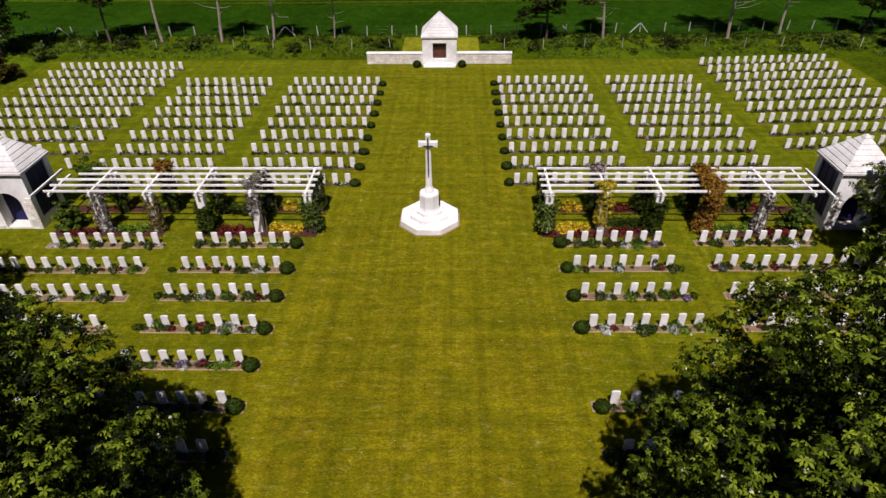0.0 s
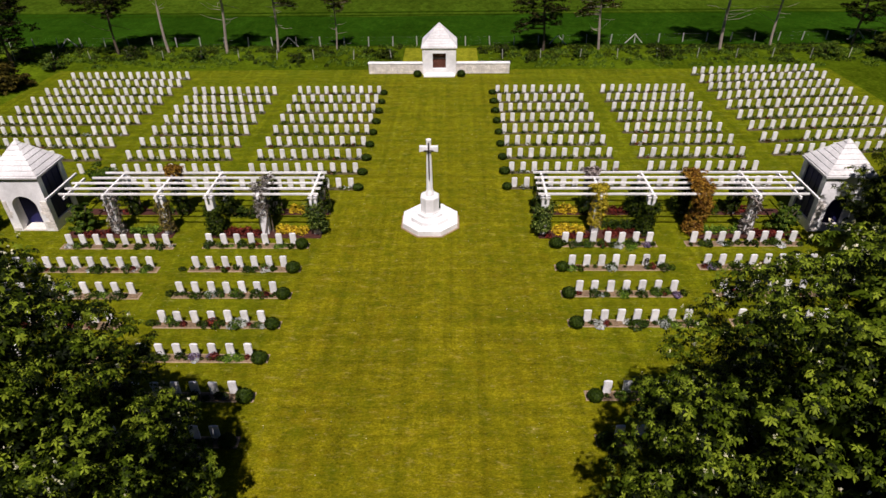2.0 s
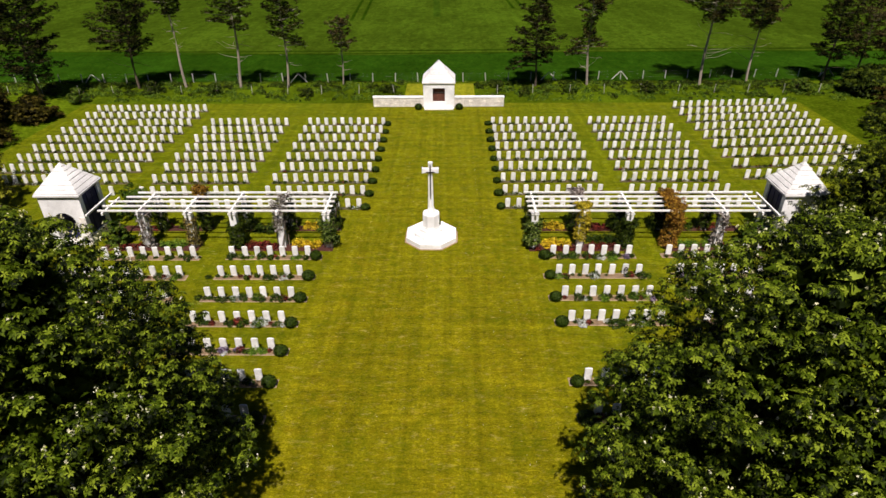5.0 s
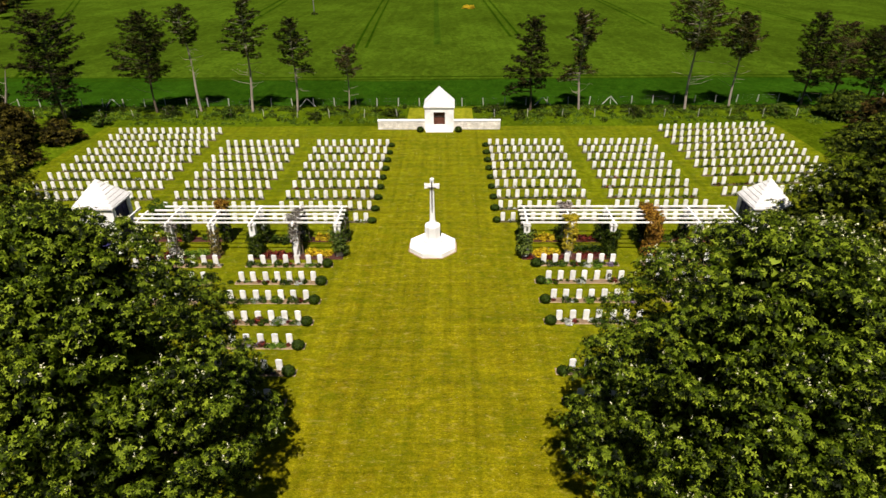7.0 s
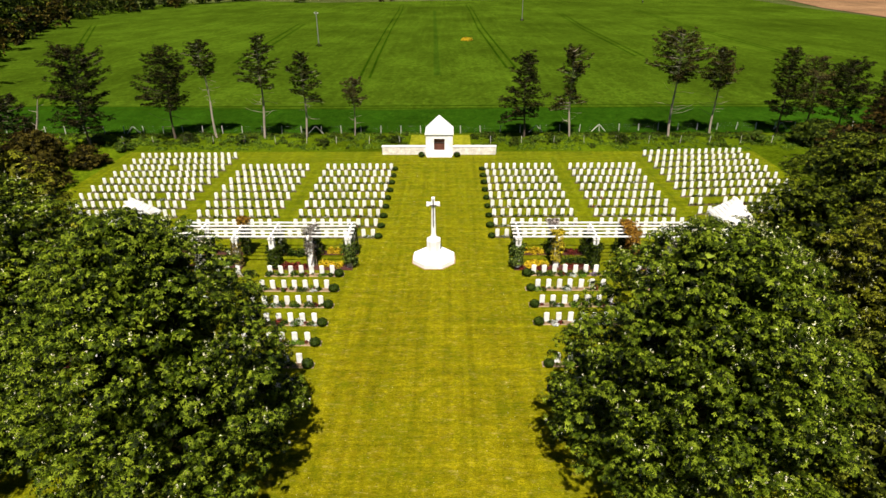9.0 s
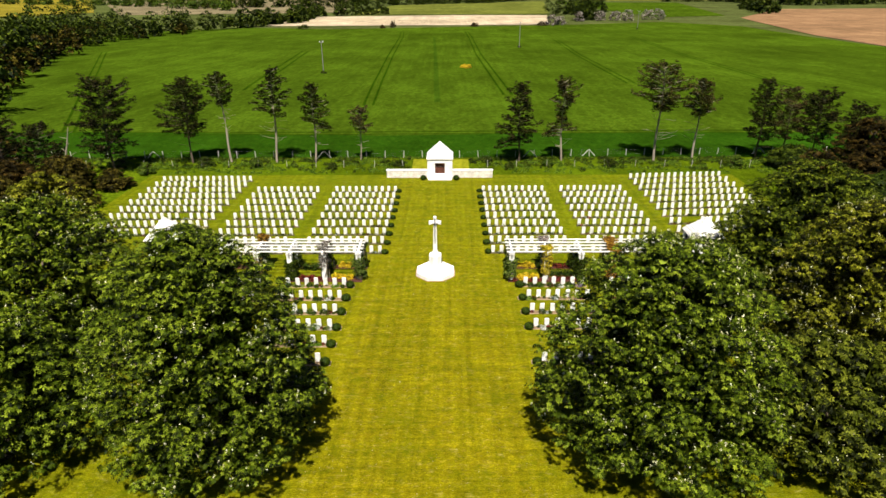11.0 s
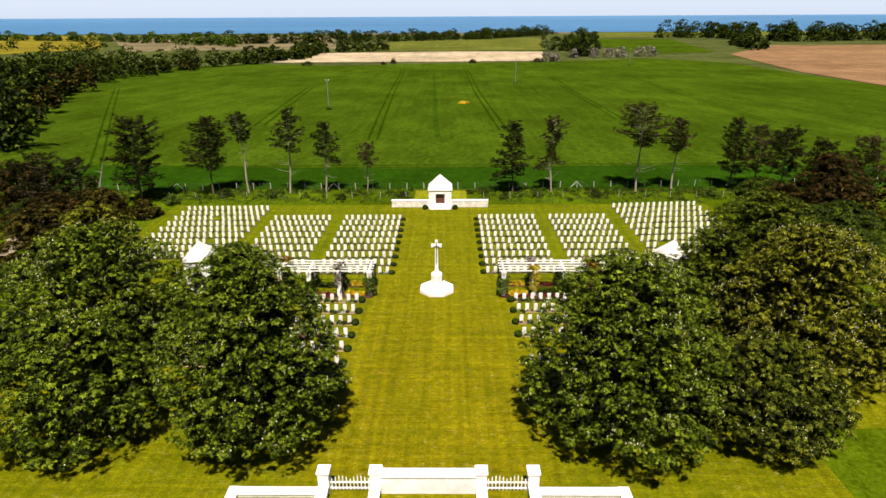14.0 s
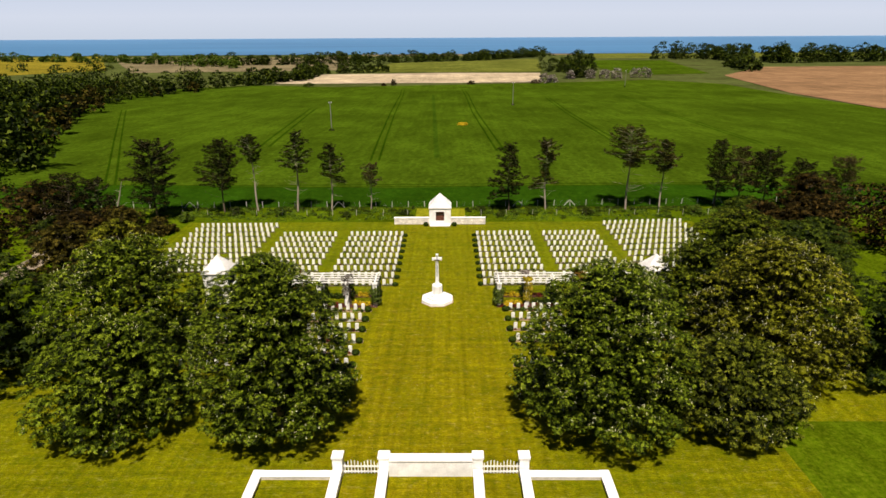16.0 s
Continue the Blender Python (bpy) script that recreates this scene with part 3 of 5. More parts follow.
# ---- headstones ----
def headstone_mesh(bm, m):
    """A slab with a shallow curved top and softened arrises."""
    w, d, h, rise = 0.163, 0.038, 0.715, 0.04
    outline = [(-w, 0), (w, 0), (w, h - rise)] + [(w * math.cos(a), h - rise + rise * math.sin(a)) for a in np.linspace(0.35, math.pi - 0.35, 7)] + [(-w, h - rise)]
    rings = [[(x * k, y, z if z < 0.1 else z - dz) for x, z in outline] for y, k, dz in ((d, 0.97, 0.008), (d - 0.01, 1, 0), (-d + 0.01, 1, 0), (-d, 0.97, 0.008))]
    start = len(bm.verts)
    prism(rings[::-1], bm)
    bm.verts.ensure_lookup_table()
    bmesh.ops.transform(bm, matrix=m, verts=bm.verts[start:])


FRONT_ROWS = [-2.24 - 2.117 * i for i in range(7)]
BACK_ROWS = [21.08 - 2.123 * i for i in range(9)]
SKEW = 0.0095  # the rows run slightly askew to the lawn's axis
rng = np.random.default_rng(5)
near_spots, far_spots, rows_made, outer_rows = [], [], [], []
for side in (-1, 1):
    for i, y in enumerate(FRONT_ROWS):
        if side == 1 and i == 4:
            continue
        near_spots += [(side * (7.23 + 0.742 * k), y + SKEW * side * (7.23 + 0.742 * k)) for k in range(7)]
        rows_made.append((side, 6.45, 12.0, y + SKEW * side * 9.3, 0.742, 7.23, 7, i))
        if i < (6 if side == -1 else 4):
            count = 8 if i == 0 else 10
            near_spots += [(side * (14.0 + 0.745 * k), y + SKEW * side * (14.0 + 0.745 * k)) for k in range(count)]
            rows_made.append((side, 13.65, 19.6 if i == 0 else 21.05, y + SKEW * side * 17.3, 0.745, 14.0, count, i))
    for i, y in enumerate(BACK_ROWS):
        near_spots += [(side * (5.06 + 0.747 * k), y + SKEW * side * (5.06 + 0.747 * k)) for k in range(10)]
        far_spots += [(side * (14.0 + 0.748 * k), y + SKEW * side * (14.0 + 0.748 * k)) for k in range(10)]
    for i in range(10):
        first, gap, y, turn = (23.0, 0.744, 25.1 - 2.115 * i, -0.016) if side < 0 else (23.22, 0.787, 25.85 - 2.12 * i, 0.073)
        gone = {(-1, 2): (7,), (1, 7): (2, 3), (-1, 9): range(1, 15), (1, 9): range(15)}.get((side, i), ())
        far_spots += [(side * (first + gap * k), y + turn * gap * k) for k in range(15) if k not in gone]
        if i < 9:
            outer_rows.append((side, first, gap * 14, y, turn))

bm = bmesh.new()
headstone_mesh(bm, Matrix())
stone = tagged(part("headstone", bm, "portland"), "white portland stone war grave headstone with curved top", "headstone", "headstones in rows")
stone.matrix_basis = pose(near_spots[0][0], near_spots[0][1], 0)
for x, y in near_spots[1:]:
    copy_thing(stone, pose(x + rng.normal(0, 0.012), y + rng.normal(0, 0.012), -0.01 - abs(rng.normal(0, 0.012)), rng.normal(0, 0.7), rng.normal(0, 0.5), rng.normal(0, 1.0)))
bm = bmesh.new()
headstone_mesh(bm, Matrix())
unit_v, unit_f = [v.co.copy() for v in bm.verts], [[v.index for v in f.verts] for f in bm.faces]
bm.verts.index_update()
unit_f = [[v.index for v in f.verts] for f in bm.faces]
bm.free()
verts, faces = [], []
for x, y in far_spots:
    if rng.random() < 0.012:
        continue
    m = pose(x + rng.normal(0, 0.012), y + rng.normal(0, 0.012), -0.015, rng.normal(0, 0.7), rng.normal(0, 0.5), rng.normal(0, 1.0))
    n = len(verts)
    verts += [m @ v for v in unit_v]
    faces += [[i + n for i in f] for f in unit_f]
tagged(fast("headstones", verts, faces, "portland"), "white portland stone war grave headstones in long regular rows", "headstones", kind="stuff")


# ---- low planting between the stones ----
def plant(name, material, label, r=0.26, h=0.24, leaves=130, leaf=0.1, width=0.06, seed=0):
    g = np.random.default_rng(seed)
    d = g.normal(size=(leaves, 3))
    d /= np.linalg.norm(d, axis=1, keepdims=True)
    d[:, 2] = abs(d[:, 2])
    p = d * np.array([r, r, h]) * g.uniform(0.6, 1.05, (leaves, 1)) * (1 + 0.1 * np.sin(3 * np.arctan2(d[:, 1], d[:, 0]) + seed))[:, None] + (0, 0, 0.03)
    ob = quads(name, leaf_quads(g, p, d + (0, 0, 0.4) + g.normal(scale=0.4, size=d.shape), np.full(leaves, leaf), np.full(leaves, width)), material)
    return tagged(ob, label, "plant", "plants between headstones")


KINDS = [
    plant("low_shrub", "box_leaf", "low dark green shrub growing at the headstones", 0.3, 0.3, 170, seed=1),
    plant("low_shrub", "scrub", "loose green shrub growing at the headstones", 0.32, 0.34, 170, seed=2),
    plant("flowering_plant", "red_plant", "burgundy-leaved plant growing at the headstones", 0.22, 0.24, 130, seed=3),
    plant("flowering_plant", "silver_plant", "low silver-white plant growing at the headstones", 0.34, 0.16, 170, seed=4),
    plant("flowering_plant", "lime_plant", "lime-green mound plant growing at the headstones", 0.34, 0.2, 170, seed=5),
    plant("flowering_plant", "purple_plant", "mauve-flowered plant growing at the headstones", 0.24, 0.22, 130, seed=6),
    plant("low_shrub", "leaf_dark", "small dark leafy plant growing at the headstones", 0.2, 0.22, 110, seed=7),
]
for o, (x, y) in zip(KINDS, [(7.62, -2.45), (8.4, -2.45), (9.2, -2.45), (9.95, -2.45), (10.7, -2.45), (11.5, -2.45), (7.64, -4.6)]):
    o.matrix_basis = pose(x, y, 0)
outer = {}
PLANT_OF = dict(zip([o.data.name for o in KINDS], ["box_leaf", "scrub", "red_plant", "silver_plant", "lime_plant", "purple_plant", "leaf_dark"]))
shares = [0.22, 0.1, 0.1, 0.05, 0.07, 0.03, 0.43]
for side, x0, x1, y, gap, first, count, i in rows_made:
    bed = thing("grave_bed", "narrow earth bed with pale edging along a row of headstones", "flower bed", 0, 0, 0, group="grave beds")
    a, b = sorted((side * x0, side * x1))
    rim = prism([[(a - 0.07, y - 0.4, 0), (b + 0.07, y - 0.4, 0), (b + 0.07, y + 0.12, 0), (a - 0.07, y + 0.12, 0)], [(a - 0.05, y - 0.385, 0.022), (b + 0.05, y - 0.385, 0.022), (b + 0.05, y + 0.1, 0.022), (a - 0.05, y + 0.1, 0.022)]])
    part("edging", rim, "soil_edge", bed, "pale cut edge")
    part("soil", prism([[(a, y - 0.36, 0.02), (b, y - 0.36, 0.02), (b, y + 0.05, 0.02), (a, y + 0.05, 0.02)], [(a + 0.06, y - 0.33, 0.05), (b - 0.06, y - 0.33, 0.05), (b - 0.06, y, 0.05), (a + 0.06, y, 0.05)]]), "soil", bed)
    for k in range(count):
        for _ in range(3):
            o = KINDS[rng.choice(len(KINDS), p=shares)]
            s = rng.choice([0.45, 0.55, 0.65, 0.8, 1.0])
            m = pose(side * (first + gap * (k + rng.uniform(-0.1, 1.0) - (0.5 if rng.random() < 0.3 else 0))), y - rng.uniform(0.1, 0.32), 0.03, 0, 0, rng.uniform(0, 360)) @ Matrix.Scale(s, 4)
            if x0 < 13:
                copy_thing(o, m)
            else:
                outer.setdefault(o.data.name, []).append(m)
for o in KINDS:
    co = np.empty(3 * len(o.data.vertices), np.float32)
    o.data.vertices.foreach_get("co", co)
    co = np.c_[co.reshape(-1, 3), np.ones(len(o.data.vertices))]
    if o.data.name in outer:
        v = np.concatenate([(co @ np.array(m).T)[:, :3] for m in outer[o.data.name]])
        tagged(quads("bed_plants", v.reshape(-1, 4, 3), PLANT_OF[o.data.name]), "small mixed plants along the outer headstone rows", "plants", kind="stuff")
# larger single plants that stand out in the front rows
for x, y, o, s in ((-8.3, -8.85, 3, (1.5, 1.0, 1.5)), (-9.4, -8.85, 2, (1.7, 1.2, 1.3)), (-11.35, -8.75, 4, (0.8, 0.7, 1.9)), (7.7, -8.8, 3, (1.1, 0.8, 1.1)), (10.6, -8.85, 3, (0.8, 0.7, 1.6)), (9.4, -8.85, 0, (1.8, 1.1, 0.9)), (9.25, -6.7, 4, (0.9, 0.9, 1.5)), (11.75, -6.75, 5, (1.0, 0.8, 1.0)), (10.6, -2.65, 4, (1.2, 0.8, 0.9)), (-9.0, -6.75, 1, (1.2, 0.9, 1.0)), (-8.1, -4.75, 3, (0.9, 0.7, 1.0)), (-8.65, -10.95, 2, (1.1, 0.9, 1.1)), (-9.5, -10.95, 5, (1.1, 0.9, 1.0)), (-8.0, -10.95, 4, (1.3, 0.8, 0.9))):
    copy_thing(KINDS[o], pose(x, y, 0.03, 0, 0, 40 * x) @ Matrix.Diagonal((*s, 1)))
tribute = thing("wreath", "small dark wreath with white ribbon leaning on a headstone", "wreath", 10.94, -4.37, 0.28)
bm = bmesh.new()
limb(bm, [(0.09 * math.cos(a), 0, 0.13 + 0.13 * math.sin(a)) for a in np.linspace(0, 2 * math.pi, 13)], [0.035] * 13, 6)
part("ring", bm, "bronze", tribute)
part("ribbon", prism([[(-0.02, -0.045, -0.16), (0.03, -0.045, -0.16), (0.03, -0.03, -0.16), (-0.02, -0.03, -0.16)], [(-0.04, -0.05, 0.02), (0.04, -0.05, 0.02), (0.04, -0.035, 0.02), (-0.04, -0.035, 0.02)]]), "white_paint", tribute, "white ribbon")
# back rows: thin soil strips and dark tufts, past counting
strips_v, strips_f, pc, ps = [], [], [], []
for side in (-1, 1):
    spans = [(4.75, 12.1, y, SKEW * side) for y in BACK_ROWS] + [(13.7, 21.0, y, SKEW * side) for y in BACK_ROWS] + [(q[1] - 0.3, q[1] + q[2] + 0.3, q[3] - q[4] * q[1], q[4]) for q in outer_rows if q[0] == side]
    for x0, x1, at, turn in spans:
        ya, yb = at + turn * x0, at + turn * x1
        if side < 0:
            ya, yb = yb, ya
        n, (a, b) = len(strips_v), sorted((side * x0, side * x1))
        strips_v += [(a, ya - 0.3, 0.006), (b, yb - 0.3, 0.006), (b, yb + 0.05, 0.006), (a, ya + 0.05, 0.006), (a + 0.03, ya - 0.26, 0.04), (b - 0.03, yb - 0.26, 0.04), (b - 0.03, yb + 0.03, 0.04), (a + 0.03, ya + 0.03, 0.04)]
        strips_f += [[n + q for q in f] for f in ((0, 1, 5, 4), (1, 2, 6, 5), (2, 3, 7, 6), (3, 0, 4, 7), (4, 5, 6, 7))]
        k = int((b - a) / 0.17)
        f = rng.uniform(0.02, 0.98, k)
        pc.append(np.stack([a + (b - a) * f, ya + (yb - ya) * f - rng.uniform(0.05, 0.28, k), np.full(k, 0.06)], 1))
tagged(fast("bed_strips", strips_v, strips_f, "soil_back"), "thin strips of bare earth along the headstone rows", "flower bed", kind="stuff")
pc = np.concatenate(pc)
pick = rng.random(len(pc))
for name, material, lo, hi, label in (("bed_plants", "leaf_dark", 0, 0.78, "small dark green plants along the headstone rows"), ("bed_flowers", "silver_plant", 0.78, 0.83, "small pale flowers along the headstone rows"), ("bed_flowers", "red_plant", 0.83, 0.88, "small burgundy plants along the headstone rows"), ("bed_plants", "scrub", 0.88, 1.0, "small light green plants along the headstone rows")):
    c = pc[(pick >= lo) & (pick < hi)]
    p, n = clump_leaves(rng, c, rng.uniform(0.1, 0.25, len(c)), 18, 0.95)
    p[:, 2] = np.maximum(p[:, 2], 0.03)
    tagged(quads(name, leaf_quads(rng, p, n, np.full(len(p), 0.1), np.full(len(p), 0.06)), material), label, "plants", kind="stuff")


# ---- daisies in the lawn ----
n = 1500
d = np.stack([rng.uniform(-13.5, 13.5, n), rng.uniform(-24, 25, n), np.full(n, 0.02)], 1)
d = d[[noise.noise(Vector((x * 0.3, y * 0.3, 0))) > -0.1 for x, y, _ in d]]
tagged(quads("daisies", leaf_quads(rng, d, np.tile((0, 0, 1.0), (len(d), 1)) + rng.normal(scale=0.2, size=d.shape), np.full(len(d), 0.032), np.full(len(d), 0.032), 0.05), "blossom"), "tiny white daisies scattered in the mown lawn", "flowers", kind="stuff")


# ---- clipped bushes at the row ends ----
def clipped_bush(name="clipped_bush", r=0.33, seed=3):
    g = np.random.default_rng(seed)
    t = thing(name, "round clipped dark green bush at a grave row end", "bush", group="clipped bushes")
    bm = bmesh.new()
    bmesh.ops.create_icosphere(bm, subdivisions=3, radius=1.0)
    for v in bm.verts:
        v.co = Vector((v.co.x * r * 0.93, v.co.y * r * 0.9, max(0.0, r * 0.72 + v.co.z * r * 0.78))) * (1 + 0.06 * noise.noise(v.co * 3.0))
    part("core", bm, "box_leaf", t)
    d = g.normal(size=(900, 3))
    d /= np.linalg.norm(d, axis=1, keepdims=True)
    d = d[d[:, 2] > -0.7]
    p = d * np.array([r, r * 0.97, r * 0.84]) * g.uniform(0.92, 1.06, (len(d), 1)) + (0, 0, r * 0.76)
    p[:, 2] = np.maximum(p[:, 2], 0.02)
    quads("leaves", leaf_quads(g, p, d + g.normal(scale=0.5, size=d.shape), np.full(len(d), 0.075), np.full(len(d), 0.05)), "box_leaf", t)
    return t


bush = clipped_bush()
spots = [(s * 6.72, y - 0.3 + SKEW * s * 6.7, (1.0, 1.0, 0.95)) for s in (-1, 1) for i, y in enumerate(FRONT_ROWS) if not (s == 1 and i == 4)]
spots += [(s * 4.6, y - 0.22 + SKEW * s * 4.6, (0.98, 0.9, 0.8)) for s in (-1, 1) for y in BACK_ROWS]
bush.matrix_basis = pose(spots[0][0], spots[0][1], 0)
for x, y, s in spots[1:]:
    k = rng.uniform(0.88, 1.1)
    copy_thing(bush, pose(x, y, 0, 0, 0, rng.choice([0, 180]) + rng.normal(0, 6)) @ Matrix.Diagonal((s[0] * k, s[1] * k, s[2] * rng.uniform(0.9, 1.05), 1)))
for s in (-1, 1):
    tagged(copy_thing(bush, pose(s * 2.0, 25.55, 0) @ Matrix.Scale(1.1, 4)), "round clipped dark bush beside the shelter step")


# ---- stone buildings ----
def stepped_roof(t, x0, x1, y0, y1, z, rise, courses=8):
    """A pyramid of overlapping stone courses."""
    cx, cy, hx, hy = (x0 + x1) / 2, (y0 + y1) / 2, (x1 - x0) / 2, (y1 - y0) / 2
    rect = lambda k, zz: [(cx - hx * k, cy - hy * k, zz), (cx + hx * k, cy - hy * k, zz), (cx + hx * k, cy + hy * k, zz), (cx - hx * k, cy + hy * k, zz)]
    roof = part("roof", prism([rect(1.0, z), rect(1.0, z + 0.1), rect(0.97, z + 0.13)]), "roof_stone", t, "pale stone pyramid roof of stepped courses")
    for i in range(courses):
        a, b = 0.965 * (1 - i / courses), 0.965 * (1 - (i + 1) / courses)
        za, zb = z + 0.13 + rise * i / courses, z + 0.13 + rise * (i + 1) / courses
        part("course", prism([rect(a, za), rect(a, za + 0.05), rect(b + 0.02, zb)]), "roof_stone", roof)
    return roof


def arch_wall(x0, x1, y0, y1, z1, cx, half, spring):
    """A wall along x with a round arch cut through it."""
    bm = bmesh.new()
    curve = [(cx - half, 0.0)] + [(cx - half * math.cos(a), spring + half * math.sin(a)) for a in np.linspace(0, math.pi, 17)] + [(cx + half, 0.0)]
    outer = [(x0, 0.0)] + [(x0 + (x1 - x0) * k / 16, z1) for k in range(17)] + [(x1, 0.0)]
    f = [[bm.verts.new((x, y, z)) for x, z in curve] for y in (y0, y1)]
    o = [[bm.verts.new((x, y, z)) for x, z in outer] for y in (y0, y1)]
    for i in range(len(curve) - 1):
        bm.faces.new((o[0][i], f[0][i], f[0][i + 1], o[0][i + 1]))
        bm.faces.new((o[1][i], o[1][i + 1], f[1][i + 1], f[1][i]))
        bm.faces.new((f[0][i], f[1][i], f[1][i + 1], f[0][i + 1]))
        bm.faces.new((o[0][i], o[0][i + 1], o[1][i + 1], o[1][i]))
    bmesh.ops.recalc_face_normals(bm, faces=bm.faces[:])
    return bm


STONE_MESHES = {}


def ashlar(parent, x0, x1, z0, z1, y, seed, hole=None, rows=0.24, along=0.5, facing=-1):
    """Single dressed stones, a little proud of the wall behind, along x at depth y."""
    g = np.random.default_rng(seed)
    n = max(1, round((z1 - z0) / rows))
    h = (z1 - z0) / n
    for r in range(n):
        x, z = x0, z0 + r * h
        while x < x1 - 0.05:
            w = round(along * g.choice([0.6, 0.8, 1.0, 1.2]), 2)
            if x + w > x1 - 0.15:
                w = round(x1 - x, 2)
            c = (x + w / 2, z + h / 2)
            if not (hole and hole(c[0], c[1], w / 2, h / 2)):
                key = (w, round(h, 3))
                if key not in STONE_MESHES:
                    m = bpy.data.meshes.new("stone")
                    bm = prism([[(-w / 2 + 0.008, 0.02, -h / 2 + 0.008), (w / 2 - 0.008, 0.02, -h / 2 + 0.008), (w / 2 - 0.008, 0.02, h / 2 - 0.008), (-w / 2 + 0.008, 0.02, h / 2 - 0.008)], [(-w / 2 + 0.014, -0.02, -h / 2 + 0.014), (w / 2 - 0.014, -0.02, -h / 2 + 0.014), (w / 2 - 0.014, -0.02, h / 2 - 0.014), (-w / 2 + 0.014, -0.02, h / 2 - 0.014)]])
                    bmesh.ops.recalc_face_normals(bm, faces=bm.faces[:])
                    bm.to_mesh(m)
                    bm.free()
                    m.materials.append(MAT["walling"])
                    STONE_MESHES[key] = m
                ob = new("stone", STONE_MESHES[key])
                ob.parent = parent
                ob.matrix_basis = pose(c[0], y + facing * g.uniform(0.0, 0.012), c[1])
            x += w


def pavilion(side):
    t = thing("pavilion", "square pale stone pavilion with arched doorway and stepped pyramid roof", "pavilion", group="pavilions")
    x0, x1, y0, y1, h, w = 20.58, 22.98, -0.98, 1.4, 3.22, 0.36
    lo, hi = (x0, x1) if side > 0 else (-x1 - 0.18, -x0 - 0.12)
    cx = (lo + hi) / 2
    front = part("front_wall", arch_wall(lo, hi, y0, y0 + w, h, cx + side * 0.06, 0.66, 1.52), "white_stone", t)
    part("back_wall", boxed(lo, hi, y1 - w, y1, 0, h), "white_stone", t)
    out = (hi - w, hi) if side > 0 else (lo, lo + w)
    part("side_wall", boxed(*out, y0 + w, y1 - w, 0, h), "white_stone", t)
    inn = (lo, lo + w) if side > 0 else (hi - w, hi)
    part("lintel", boxed(*inn, y0 + w, y1 - w, h - 0.1, h), "navy_shade", t, "lintel coloured dark navy like the shaded opening below it")
    part("parapet", boxed(*inn, y0 + w, y1 - w, 0, 0.55, 0.02), "white_stone", t)
    # added dark panel and rails in place of the side opening's shade
    d = lo + 0.1 if side > 0 else hi - 0.16
    panel = part("door", boxed(d, d + 0.06, y0 + w, y1 - w, 0.55, h - 0.1), "navy_shade", t, "dark navy panel standing in for the shaded side opening")
    for k in range(4):
        y = y0 + w + 0.03 + (y1 - y0 - 2 * w - 0.14) * k / 3
        e = d - 0.03 if side > 0 else d + 0.06
        part("rail", boxed(e, e + 0.03, y, y + 0.08, 0.55, h - 0.11), "navy_shade", panel)
    # added dark panel, makes the inside of the arch look shaded
    part("inner_shade", boxed(lo + w, hi - w, y0 + 0.8, y0 + 0.86, 0.08, h - 0.1), "navy_shade", t, "dark navy panel standing in for shade behind the arch")
    part("floor_slab", boxed(lo + w, hi - w, y0 + 0.02, y1 - w, 0.0, 0.08), "walling", t)
    part("ceiling_slab", boxed(lo + 0.1, hi - 0.1, y0 + 0.1, y1 - 0.1, h, h + 0.06), "shade_stone", t)
    stepped_roof(t, lo - 0.13, hi + 0.13, y0 - 0.13, y1 + 0.13, h + 0.06, 1.5, 7)
    hole = lambda x, z, a, b: abs(x - cx - side * 0.06) < 0.72 + a and z < 2.3 + b and not (abs(x - cx - side * 0.06) - a > 0.74)
    ashlar(front, lo, hi, 0.0, 1.9, y0, 7 if side > 0 else 8, hole, 0.2, 0.42)


for side in (-1, 1):
    pavilion(side)


